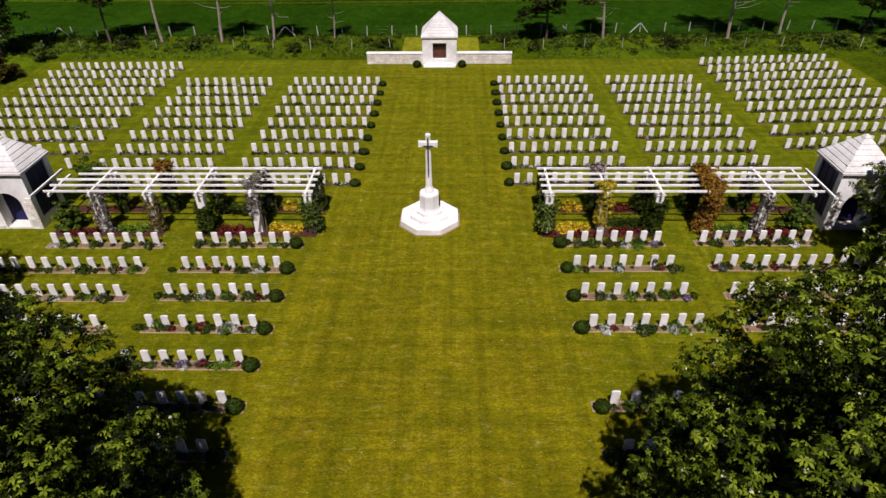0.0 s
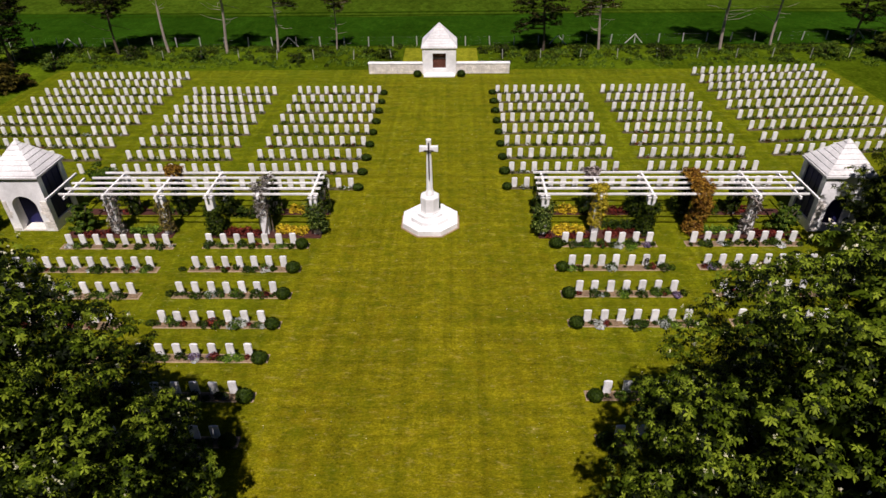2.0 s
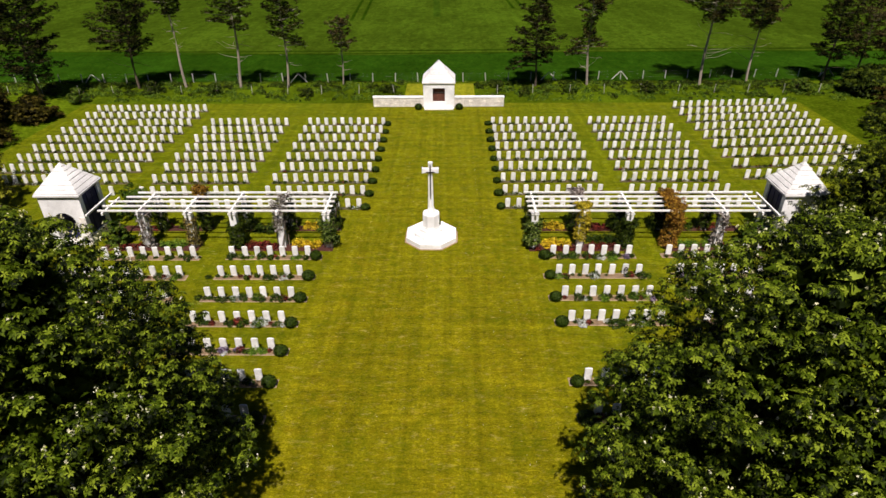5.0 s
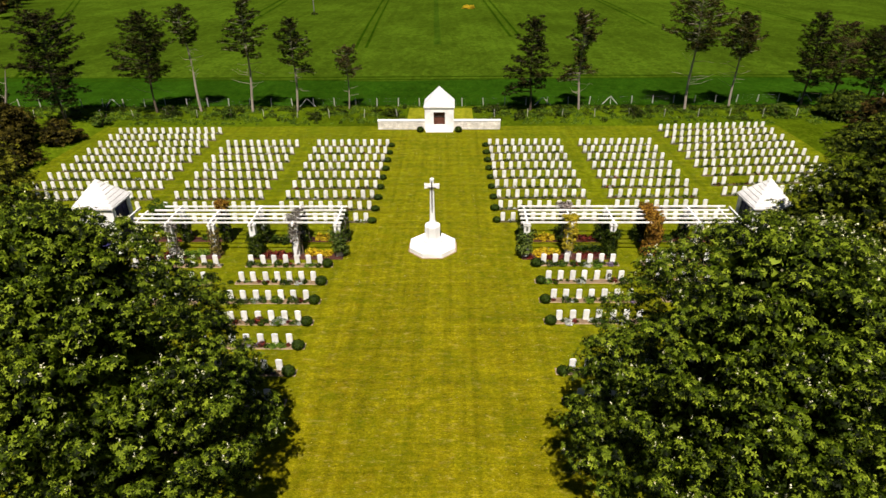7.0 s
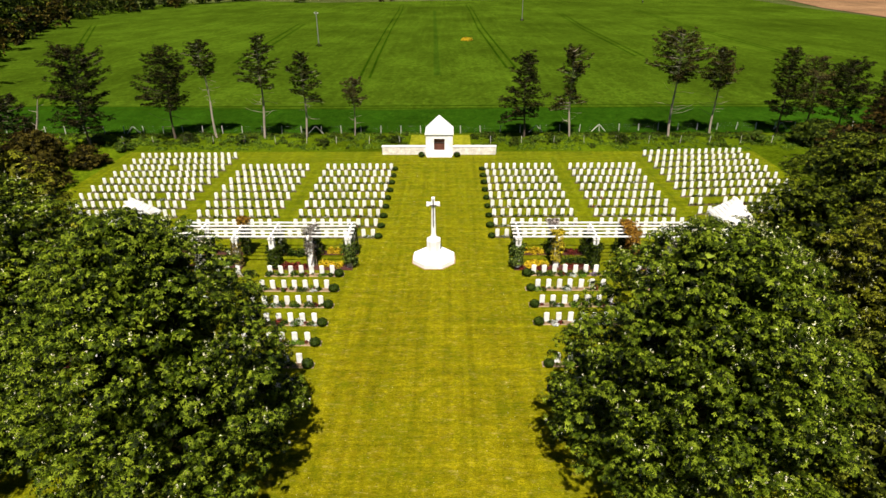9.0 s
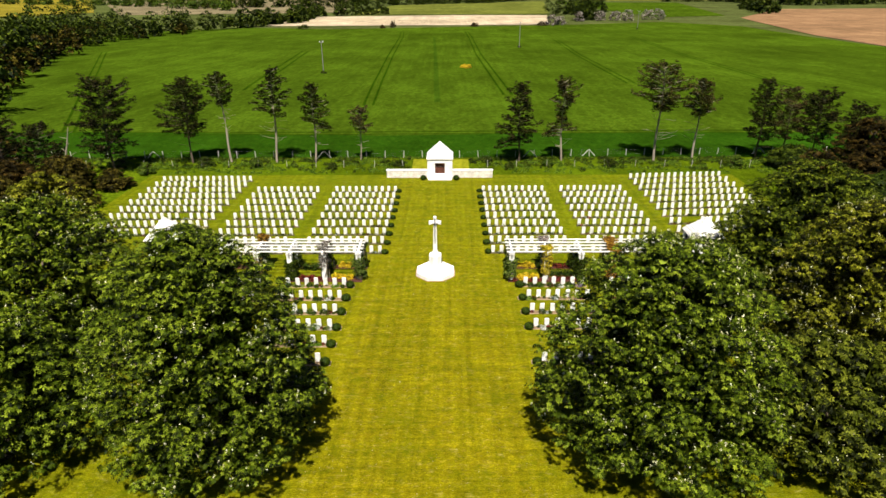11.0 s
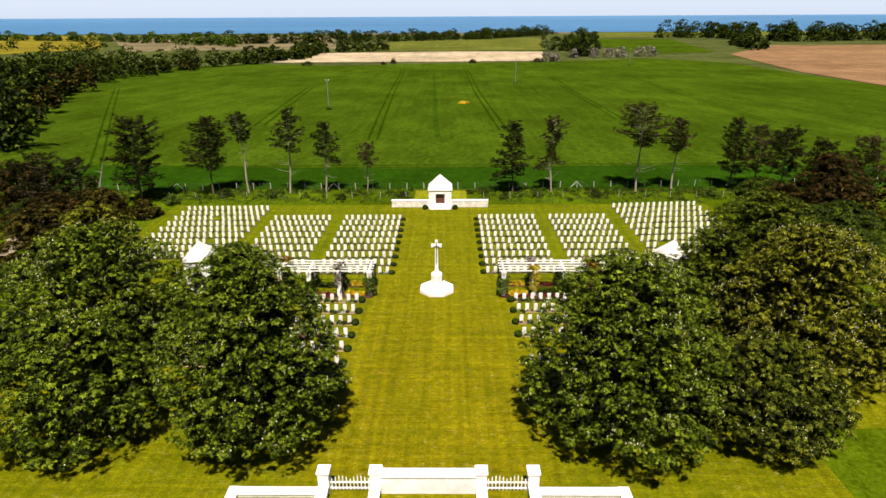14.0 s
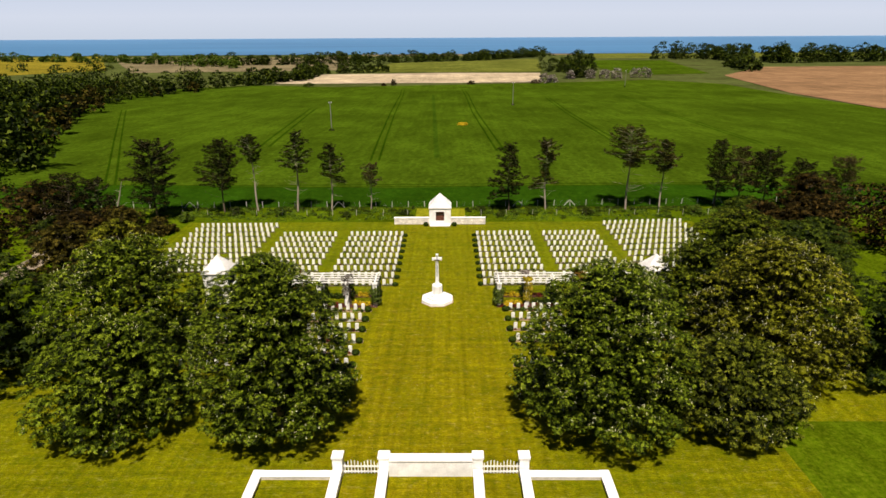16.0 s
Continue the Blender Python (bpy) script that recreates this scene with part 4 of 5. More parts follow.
def shelter():
    t = thing("shelter", "small pale stone shelter with pyramid roof and dark register opening", "shelter")
    lo, hi, y0, y1, h = -1.52, 1.52, 25.95, 28.95, 2.36
    front = part("front_wall", boxed(lo, -0.6, y0, y0 + 0.4, 0, h), "white_stone", t)
    part("front_wall", boxed(0.6, hi, y0, y0 + 0.4, 0, h), "white_stone", t)
    part("sill_wall", boxed(-0.6, 0.6, y0 + 0.003, y0 + 0.4, 0, 0.62), "white_stone", t)
    part("lintel", boxed(-0.6, 0.6, y0 + 0.003, y0 + 0.4, 1.98, h), "white_stone", t)
    part("side_wall", boxed(lo, lo + 0.4, y0 + 0.4, y1, 0, h), "white_stone", t)
    part("side_wall", boxed(hi - 0.4, hi, y0 + 0.4, y1, 0, h), "white_stone", t)
    part("back_wall", boxed(lo + 0.4, hi - 0.4, y1 - 0.4, y1, 0, h), "white_stone", t)
    panel = part("door", boxed(-0.6, 0.6, y0 + 0.26, y0 + 0.32, 0.62, 1.98), "door_wood", t, "dark red-brown timber panel")
    part("rail", boxed(-0.6, 0.6, y0 + 0.2, y0 + 0.26, 0.66, 0.76, 0.01), "door_wood", panel)
    part("rail", boxed(-0.6, 0.6, y0 + 0.2, y0 + 0.26, 1.45, 1.52, 0.01), "bronze", panel)
    part("step", boxed(-1.42, 1.42, y0 - 0.62, y0, 0, 0.13, 0.015), "white_stone", t, "broad pale stone step")
    part("step", boxed(-1.2, 1.2, y0 - 0.3, y0, 0.13, 0.26, 0.015), "white_stone", t)
    part("cornice", boxed(lo - 0.05, hi + 0.05, y0 - 0.05, y1 + 0.05, h, h + 0.08), "white_stone", t)
    stepped_roof(t, lo - 0.1, hi + 0.1, y0 - 0.1, y1 + 0.1, h + 0.08, 1.75, 9)
    for s in (-1, 1):
        a, b = (-6.54, -1.52) if s < 0 else (1.52, 6.46)
        w = tagged(part("screen_wall", boxed(a, b, 26.42, 26.8, 0, 0.88), "mortar"), "long low pale stone wall beside the shelter", "wall", "screen walls")
        part("coping", boxed(a - 0.04 * (s < 0), b + 0.04 * (s > 0), 26.36, 26.86, 0.88, 1.0, 0.015), "white_stone", w)
        ashlar(w, a, b, 0.0, 0.88, 26.42, 20 + s, None, 0.22, 0.55)


shelter()


# ---- pergolas ----
POSTS = [6.15, 8.97, 11.7, 14.35, 17.15]


def pergola(side):
    t = thing("pergola", "long white timber pergola on pale stone pillars", "pergola", group="pergolas")
    for x in POSTS:
        for y, w in ((-1.15, 0.2), (1.0, 0.16)):
            p = part("pillar", boxed(side * x - w, side * x + w, y - w, y + w, 0, 2.26, 0.02), "white_stone", t)
            part("cap", boxed(side * x - w - 0.04, side * x + w + 0.04, y - w - 0.04, y + w + 0.04, 2.26, 2.34, 0.012), "white_stone", p)
        part("cross_beam", boxed(side * x - 0.06, side * x + 0.06, -1.6, 1.28, 2.34, 2.56, 0.01), "white_paint", t)
    part("cross_beam", boxed(side * 19.22 - 0.05, side * 19.22 + 0.05, -1.6, 1.28 if side > 0 else 0.6, 2.34, 2.5, 0.01), "white_paint", t)
    for y, end in zip((-1.42, -0.8, -0.18, 0.44, 1.06), (19.68,) * 5 if side > 0 else (19.52, 19.52, 19.48, 18.66, 18.22)):
        x0, x1 = (5.72, end) if side > 0 else (-end, -5.78)
        part("beam", boxed(x0, x1, y - 0.04, y + 0.04, 2.51, 2.62, 0.01), "white_paint", t)
    e = side * 20.08
    part("wall_plate", boxed(e - 0.05, e + 0.05, -1.75, 1.3, 2.34, 2.46, 0.01), "white_paint", t)


for side in (-1, 1):
    pergola(side)


def climber(side, x, y, material, low, height, r, label, top, seed, leaves, leaf=0.1):
    g = np.random.default_rng(seed)
    t = thing("climber", label, "climbing plant", side * x, y, 0, group="climbers on the pergola")
    bm = bmesh.new()
    for k in range(4):
        a = 1.6 * k + seed
        pts = [((0.27 + 0.03 * k) * math.cos(a + z * 0.8), (0.27 + 0.03 * k) * math.sin(a + z * 0.8), z) for z in np.linspace(0, min(height, 2.3), 9)]
        limb(bm, pts, np.linspace(0.035, 0.015, 9), 5)
    part("stem", bm, "bark", t)
    # ragged bunches of leaves round the stems
    k = leaves // 9
    z = low + g.uniform(0, 1, k) * (height - low)
    a = g.uniform(0, 2 * math.pi, k)
    rr = (0.2 + r * g.uniform(0.1, 1.0, k) ** 1.4) * (1 + 0.25 * np.sin(2.7 * z + seed + a))
    c = np.stack([np.cos(a) * rr, np.sin(a) * rr, z], 1)
    out = np.stack([np.cos(a), np.sin(a), np.full(k, 0.3)], 1)
    p, n = clump_leaves(g, c, g.uniform(0.1, 0.22, k), 26, 1.0, 0.4, out)
    if top:
        q = np.stack([g.normal(0, 0.24, k // 3), g.uniform(-0.3, 2.4, k // 3) * top, 2.66 + abs(g.normal(0, 0.12, k // 3))], 1)
        p2, n2 = clump_leaves(g, q, g.uniform(0.08, 0.2, len(q)), 26, 0.7, 0.8)
        p, n = np.concatenate([p, p2]), np.concatenate([n, n2])
    p[:, 2] = np.maximum(p[:, 2], 0.04)
    quads("foliage", leaf_quads(g, p, n, np.full(len(p), leaf), np.full(len(p), leaf * 0.6)), material, t)


for side, x, y, mt, low, h, r, label, top, n in (
    (-1, 6.15, -1.15, "ivy", 0.35, 1.95, 0.32, "green leafy climber wrapped round a pergola pillar", 0, 1500),
    (-1, 6.15, 1.0, "leaf_dark", 0.2, 2.5, 0.1, "dark climber wrapped round a pergola pillar", 0, 1300),
    (-1, 8.97, -1.15, "grey_vine", 1.15, 2.6, 0.16, "bare grey wisteria climbing over the pergola beams", 0.6, 900),
    (-1, 11.7, -1.15, "leaf_dark", 0.05, 1.55, 0.28, "dense dark green climber on a pergola pillar", 0, 2400),
    (-1, 14.35, -1.15, "olive_vine", 0.2, 1.95, 0.1, "thin ochre and brown climber on a pergola pillar", 0, 1200),
    (-1, 14.35, 1.0, "red_vine", 2.2, 2.95, 0.2, "russet-leaved climber topping the pergola", 0.12, 900),
    (-1, 17.15, -1.15, "grey_vine", 0.1, 2.5, 0.14, "bare grey climber on a pergola pillar", 0, 900),
    (1, 6.15, -1.15, "ivy", 0.35, 1.75, 0.36, "green leafy climber wrapped round a pergola pillar", 0, 1600),
    (1, 6.15, 1.0, "leaf_dark", 0.2, 2.5, 0.12, "dark climber wrapped round a pergola pillar", 0, 1300),
    (1, 8.97, -1.15, "gold_vine", 0.5, 2.85, 0.14, "golden yellow climber on a pergola pillar", 0.1, 2000),
    (1, 8.97, 1.0, "grey_vine", 2.15, 2.75, 0.16, "bare grey wisteria climbing over the pergola beams", 0.12, 700),
    (1, 11.7, -1.15, "leaf_dark", 0.05, 1.9, 0.28, "dense dark green climber on a pergola pillar", 0, 2600),
    (1, 14.35, -1.15, "red_vine", 0.1, 2.7, 0.29, "russet vine covering a pillar and the pergola beams", 0.9, 5200),
    (1, 17.15, -1.15, "grey_vine", 0.1, 2.5, 0.14, "bare grey climber on a pergola pillar", 0, 900),
    (-1, 8.97, 1.0, "leaf_dark", 0.05, 2.3, 0.2, "dark climber wrapped round a pergola pillar", 0, 1700),
    (1, 8.97, 1.0, "leaf_dark", 0.05, 2.1, 0.22, "dark climber wrapped round a pergola pillar", 0, 1700),
    (-1, 14.35, 1.0, "leaf_dark", 0.05, 2.2, 0.2, "dark climber wrapped round a pergola pillar", 0, 1600),
    (1, 14.35, 1.0, "leaf_dark", 0.05, 2.4, 0.34, "dense dark green climber on a pergola pillar", 0, 2400),
    (-1, 17.15, 1.0, "leaf_dark", 0.05, 1.8, 0.22, "dark climber wrapped round a pergola pillar", 0, 1500),
    (1, 17.15, 1.0, "leaf_dark", 0.05, 1.8, 0.2, "dark climber wrapped round a pergola pillar", 0, 1500),
    (-1, 11.7, 1.0, "leaf_dark", 0.05, 1.9, 0.34, "dense dark green climber on a pergola pillar", 0, 1700),
    (1, 11.7, 1.0, "leaf_dark", 0.05, 1.9, 0.34, "dense dark green climber on a pergola pillar", 0, 1700),
):
    climber(side, x, y, mt, low, h, r, label, top, int(x * 7 + y * 3 + side), n)


def border(side, x0, x1, y0, y1, soil):
    a, b = sorted((side * x0, side * x1))
    t = thing("pergola_bed", "planted bed of dark reddish soil under the pergola", "flower bed", group="pergola beds")
    part("soil", prism([[(a, y0, 0), (b, y0, 0), (b, y1, 0), (a, y1, 0)], [(a + 0.05, y0 + 0.05, 0.05), (b - 0.05, y0 + 0.05, 0.05), (b - 0.05, y1 - 0.05, 0.05), (a + 0.05, y1 - 0.05, 0.05)]]), soil, t)


def mound(side, x0, x1, y0, y1, h, material, label, seed, leaf=0.11):
    """A bushy mass of low plants filling a stretch of bed."""
    g = np.random.default_rng(seed)
    a, b = sorted((side * x0, side * x1))
    k = max(4, int((b - a) * (y1 - y0) * 15))
    c = np.stack([g.uniform(a + 0.12, b - 0.12, k), g.uniform(y0 + 0.1, y1 - 0.1, k), np.full(k, 0.08)], 1)
    p, n = clump_leaves(g, c, g.uniform(0.16, 0.3, k), 60, h / 0.24)
    p[:, 2] = np.maximum(p[:, 2], 0.05)
    tagged(quads("border_plant", leaf_quads(g, p, n, np.full(len(p), leaf), np.full(len(p), leaf * 0.6)), material), label, "plants", "plants under the pergola", "stuff")


for side in (-1, 1):
    for x0, x1 in ((5.9, 11.95), (14.05, 20.0)):
        border(side, x0, x1, -1.72, -0.85, "mulch")
        border(side, x0, x1, 0.75, 1.45, "mulch")
# DRK: dark leaf mass added to imitate deep shadow under the pergola
YEL, RED, GRN, LIM, DRK = ("yellow_plant", "bright yellow-leaved shrubs massed under the pergola"), ("red_plant", "burgundy plants massed under the pergola"), ("scrub", "green plants massed under the pergola"), ("lime_plant", "lime-green plants massed under the pergola"), ("box_leaf", "dark low planting in place of black shadow under the pergola")
for k, (side, x0, x1, y0, y1, h, kind) in enumerate([
    (-1, 6.7, 8.5, -1.5, -0.8, 0.4, YEL), (-1, 7.0, 8.4, 0.75, 1.4, 0.4, YEL), (-1, 9.3, 10.6, -1.7, -0.9, 0.3, RED), (-1, 10.6, 11.4, -1.7, -0.9, 0.3, RED), (-1, 8.9, 11.4, 0.8, 1.4, 0.3, GRN),
    (-1, 14.8, 16.6, -1.5, -0.8, 0.35, LIM), (-1, 14.9, 16.2, 0.8, 1.4, 0.35, GRN), (-1, 16.6, 17.9, 0.8, 1.4, 0.28, RED), (-1, 17.4, 19.2, -1.7, -1.0, 0.22, RED),
    (1, 6.7, 8.5, -1.5, -0.8, 0.4, YEL), (1, 6.9, 8.4, 0.75, 1.4, 0.4, YEL), (1, 9.3, 11.2, 0.8, 1.4, 0.28, RED), (1, 9.4, 11.4, -0.95, -0.35, 0.5, DRK), (1, 9.3, 11.3, -1.7, -1.0, 0.22, RED), (-1, 9.3, 11.2, 0.3, 0.75, 0.45, DRK),
    (1, 14.8, 16.8, -1.4, -0.8, 0.35, LIM), (1, 14.9, 16.6, 0.8, 1.4, 0.35, GRN), (1, 16.8, 18.6, 0.8, 1.4, 0.28, RED), (1, 17.2, 19.6, -1.7, -0.9, 0.22, RED), (1, 6.3, 9.3, -1.72, -1.5, 0.2, RED)]):
    mound(side, x0, x1, y0, y1, h, kind[0], kind[1], 50 + k)


def shrub(x, y, rx, h, material, label, seed, leaf=0.16, clumps=60, per=45, group="", name="shrub", category="shrub"):
    g = np.random.default_rng(seed)
    t = thing(name, label, category, x, y, ground_z(y), group=group)
    for k in range(5):
        bm = bmesh.new()
        a = k * 1.26 + seed
        limb(bm, [(0, 0, 0), (0.2 * rx * math.cos(a), 0.2 * rx * math.sin(a), 0.35 * h), (0.55 * rx * math.cos(a), 0.55 * rx * math.sin(a), 0.75 * h)], (0.05 * h, 0.035 * h, 0.012 * h), 5)
        part("stem", bm, "bark", t)
    d = g.normal(size=(clumps, 3))
    d /= np.linalg.norm(d, axis=1, keepdims=True)
    d[:, 2] = abs(d[:, 2])
    c = d * np.array([rx, rx, h]) * g.uniform(0.45, 0.88, (clumps, 1)) + (0, 0, 0.08 * h)
    p, n = clump_leaves(g, c, g.uniform(0.16, 0.3, clumps) * rx, per, 0.7, out=d)
    p[:, 2] = np.maximum(p[:, 2], 0.04)
    quads("foliage", leaf_quads(g, p, n, np.full(len(p), leaf), np.full(len(p), leaf * 0.62)), material, t)
    return t


for side in (-1, 1):
    shrub(side * 19.15, -0.95, 0.85, 1.95, "scrub", "rounded green shrub beside the pavilion", 31 + side, 0.15)
shrub(-19.5, 2.6, 1.15, 2.5, "scrub", "rounded green shrub behind the pergola", 35, 0.15)
shrub(-24.6, -1.0, 0.9, 1.9, "scrub", "green shrub against the pavilion wall", 36, 0.15)


# ---- broad-leaved trees ----
def broad_tree(x, y, radius, height, material, label, seed, clumps=520, per=52, leaf=0.36, blossoms=0, low=0.5, wide=0.12, lean=(0, 0), squash=1.0, taper=0.55):
    g = np.random.default_rng(seed)
    t = thing("tree", label, "tree", x, y, ground_z(y), group="trees beside the lawn")
    bm = bmesh.new()
    limb(bm, [(0, 0, -0.1), (0.03, 0, 0.5), (0.1 * lean[0], 0.1 * lean[1], 0.25 * height), (0.3 * lean[0], 0.3 * lean[1], 0.55 * height), (lean[0] * 0.5, lean[1] * 0.5, 0.85 * height)], [0.05 * height * k for k in (0.95, 0.7, 0.55, 0.35, 0.08)], 10)
    part("trunk", bm, "bark", t)
    for k in range(14):
        bm = bmesh.new()
        a, z = k * 2.4 + g.uniform(-0.3, 0.3), height * (0.14 + 0.045 * k)
        r = radius * (0.5 - 0.025 * k)
        limb(bm, [(0, 0, z), (0.45 * r * math.cos(a), 0.45 * r * math.sin(a), z + 0.09 * height), (r * math.cos(a), r * math.sin(a), z + 0.14 * height)], (0.017 * height, 0.011 * height, 0.004 * height), 6)
        part("limb", bm, "bark", t)

    def rim(z, a):
        s = (z - low) / (height - low)
        body = np.where(s < wide, 0.72 + 0.28 * np.sin(np.clip(s / wide, 0, 1) * math.pi / 2), np.clip(1 - np.clip((s - wide) / (1.0 - wide), 0, 1) ** 2, 0.003, 1) ** taper)
        lobes = 1 + 0.035 * np.sin(3 * a + seed) + 0.03 * np.sin(5 * a - 2.1 * s * 3 + seed * 1.7) + 0.03 * np.sin(9 * s + 4 * a)
        return radius * body * lobes

    s = g.uniform(0, 1, clumps * 3)
    a = g.uniform(0, 2 * math.pi, clumps * 3)
    z = low + s * (height - low)
    r = rim(z, a)
    keep = g.random(len(s)) < 0.2 + 0.8 * r / radius
    s, a, z, r = s[keep][:clumps], a[keep][:clumps], z[keep][:clumps], r[keep][:clumps]
    # boughs bulge out of the crown and leave dark hollows between them
    lump = np.array([noise.noise(Vector((np.cos(q) * w, np.sin(q) * w, h)) * 0.9 + Vector((seed * 3.1, 0, 0))) for q, w, h in zip(a, r, z)])
    k = r * (1 + 0.42 * np.clip(lump, -0.6, 0.2)) * g.choice([1.03, 0.94, 0.82, 0.66], len(r), p=[0.42, 0.27, 0.19, 0.12])
    c = np.stack([np.cos(a) * k + lean[0] * s, (np.sin(a) * k) * squash + lean[1] * s, z], 1)
    out = np.stack([np.cos(a), np.sin(a), 0.25 + s], 1)
    # flat tiers of leaves, lit on top and dark beneath
    size = g.uniform(0.2, 0.54, len(c)) * (0.56 + leaf / 0.25)
    p, n = clump_leaves(g, c, size, per, 0.38, 1.5, out * 0.5)
    inner = clumps
    ai, zi = g.uniform(0, 2 * math.pi, inner), low + g.uniform(0, 0.92, inner) * (height - low)
    ri = rim(zi, ai) * g.uniform(0.3, 0.58, inner)
    pi_ = np.stack([np.cos(ai) * ri + lean[0] * (zi / height), np.sin(ai) * ri * squash + lean[1] * (zi / height), zi], 1)
    ls = np.concatenate([np.full(len(p), leaf), np.full(inner, max(0.42, leaf * 2.2))])
    outer_count = len(p)
    p = np.concatenate([p, pi_])
    n = np.concatenate([n, g.normal(size=(inner, 3)) + np.array([0, 0, 0.6])])
    p[:, 2] = np.maximum(p[:, 2], 0.15)
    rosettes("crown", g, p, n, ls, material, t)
    if blossoms:
        tops = p[:outer_count][n[:outer_count, 2] > 0.5]
        liked = np.clip(0.2 + np.array([noise.noise(Vector(q) * 0.3 + Vector((seed, 0, 0))) for q in tops]), 0.04, 1)
        at = tops[g.choice(len(tops), blossoms, p=liked / liked.sum(), replace=False)] + (0, 0, 0.1)
        q = np.repeat(at, 5, 0) + g.normal(scale=(0.022, 0.022, 0.045), size=(blossoms * 5, 3))
        quads("blossom", leaf_quads(g, q, g.normal(size=q.shape) + np.array([0, -0.3, 0.6]), np.full(len(q), 0.062), np.full(len(q), 0.05)), "blossom", t, "cream-white flower clusters")
    return t


CHEST = "large horse chestnut tree in full leaf with cream flower spikes"
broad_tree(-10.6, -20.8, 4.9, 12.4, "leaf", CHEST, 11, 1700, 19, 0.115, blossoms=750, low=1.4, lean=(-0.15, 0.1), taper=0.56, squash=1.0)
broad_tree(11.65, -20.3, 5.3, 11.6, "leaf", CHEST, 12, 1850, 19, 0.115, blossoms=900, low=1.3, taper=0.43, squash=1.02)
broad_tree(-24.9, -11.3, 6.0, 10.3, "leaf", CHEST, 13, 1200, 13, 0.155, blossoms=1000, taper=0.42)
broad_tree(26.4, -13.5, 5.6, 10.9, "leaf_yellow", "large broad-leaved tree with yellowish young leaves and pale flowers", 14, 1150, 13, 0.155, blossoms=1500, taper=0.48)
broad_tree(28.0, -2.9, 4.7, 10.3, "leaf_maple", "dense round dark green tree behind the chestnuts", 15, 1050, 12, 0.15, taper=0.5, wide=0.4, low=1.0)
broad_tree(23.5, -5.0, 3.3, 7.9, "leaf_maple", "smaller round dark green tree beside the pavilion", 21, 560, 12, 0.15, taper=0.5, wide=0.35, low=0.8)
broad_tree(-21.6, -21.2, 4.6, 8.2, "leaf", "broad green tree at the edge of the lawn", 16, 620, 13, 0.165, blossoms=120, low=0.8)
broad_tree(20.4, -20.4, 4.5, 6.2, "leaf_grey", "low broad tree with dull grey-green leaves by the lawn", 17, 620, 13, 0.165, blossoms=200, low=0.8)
broad_tree(-36.0, -14.0, 6.2, 10.0, "leaf_dark", "dark green broad-leaved tree beside the cemetery", 18, 480, 9, 0.27)
broad_tree(37.5, -14.5, 6.0, 9.6, "leaf_dark", "dark green broad-leaved tree beside the cemetery", 19, 480, 9, 0.27)
EDGE_LABELS = {"leaf_olive": "olive-brown tree at the cemetery edge", "leaf_brown": "bronze-leaved tree at the cemetery edge", "leaf_yellow": "yellowish tree at the cemetery edge", "leaf_dark": "dark green tree at the cemetery edge"}
for k, (x, y, r, h, m) in enumerate([(-33.3, 3.2, 4.0, 7.6, "leaf_yellow"), (-40.5, 6.0, 4.2, 6.4, "leaf_olive"), (-44.0, 14.0, 3.6, 5.6, "leaf_brown"), (-42.5, 20.5, 2.8, 4.2, "leaf_olive"), (-53.0, 22.0, 4.6, 7.6, "leaf_brown"), (36.5, 2.5, 4.2, 7.5, "leaf_dark"), (43.5, 10.0, 4.0, 5.6, "leaf_dark"), (48.0, 18.5, 4.2, 6.0, "leaf_brown"), (52.0, 27.0, 4.5, 7.0, "leaf_brown"), (45.0, 30.5, 2.6, 2.8, "leaf_dark")]):
    broad_tree(x, y, r, h, m, EDGE_LABELS[m], 60 + k, 280, 9, 0.25, low=0.4)


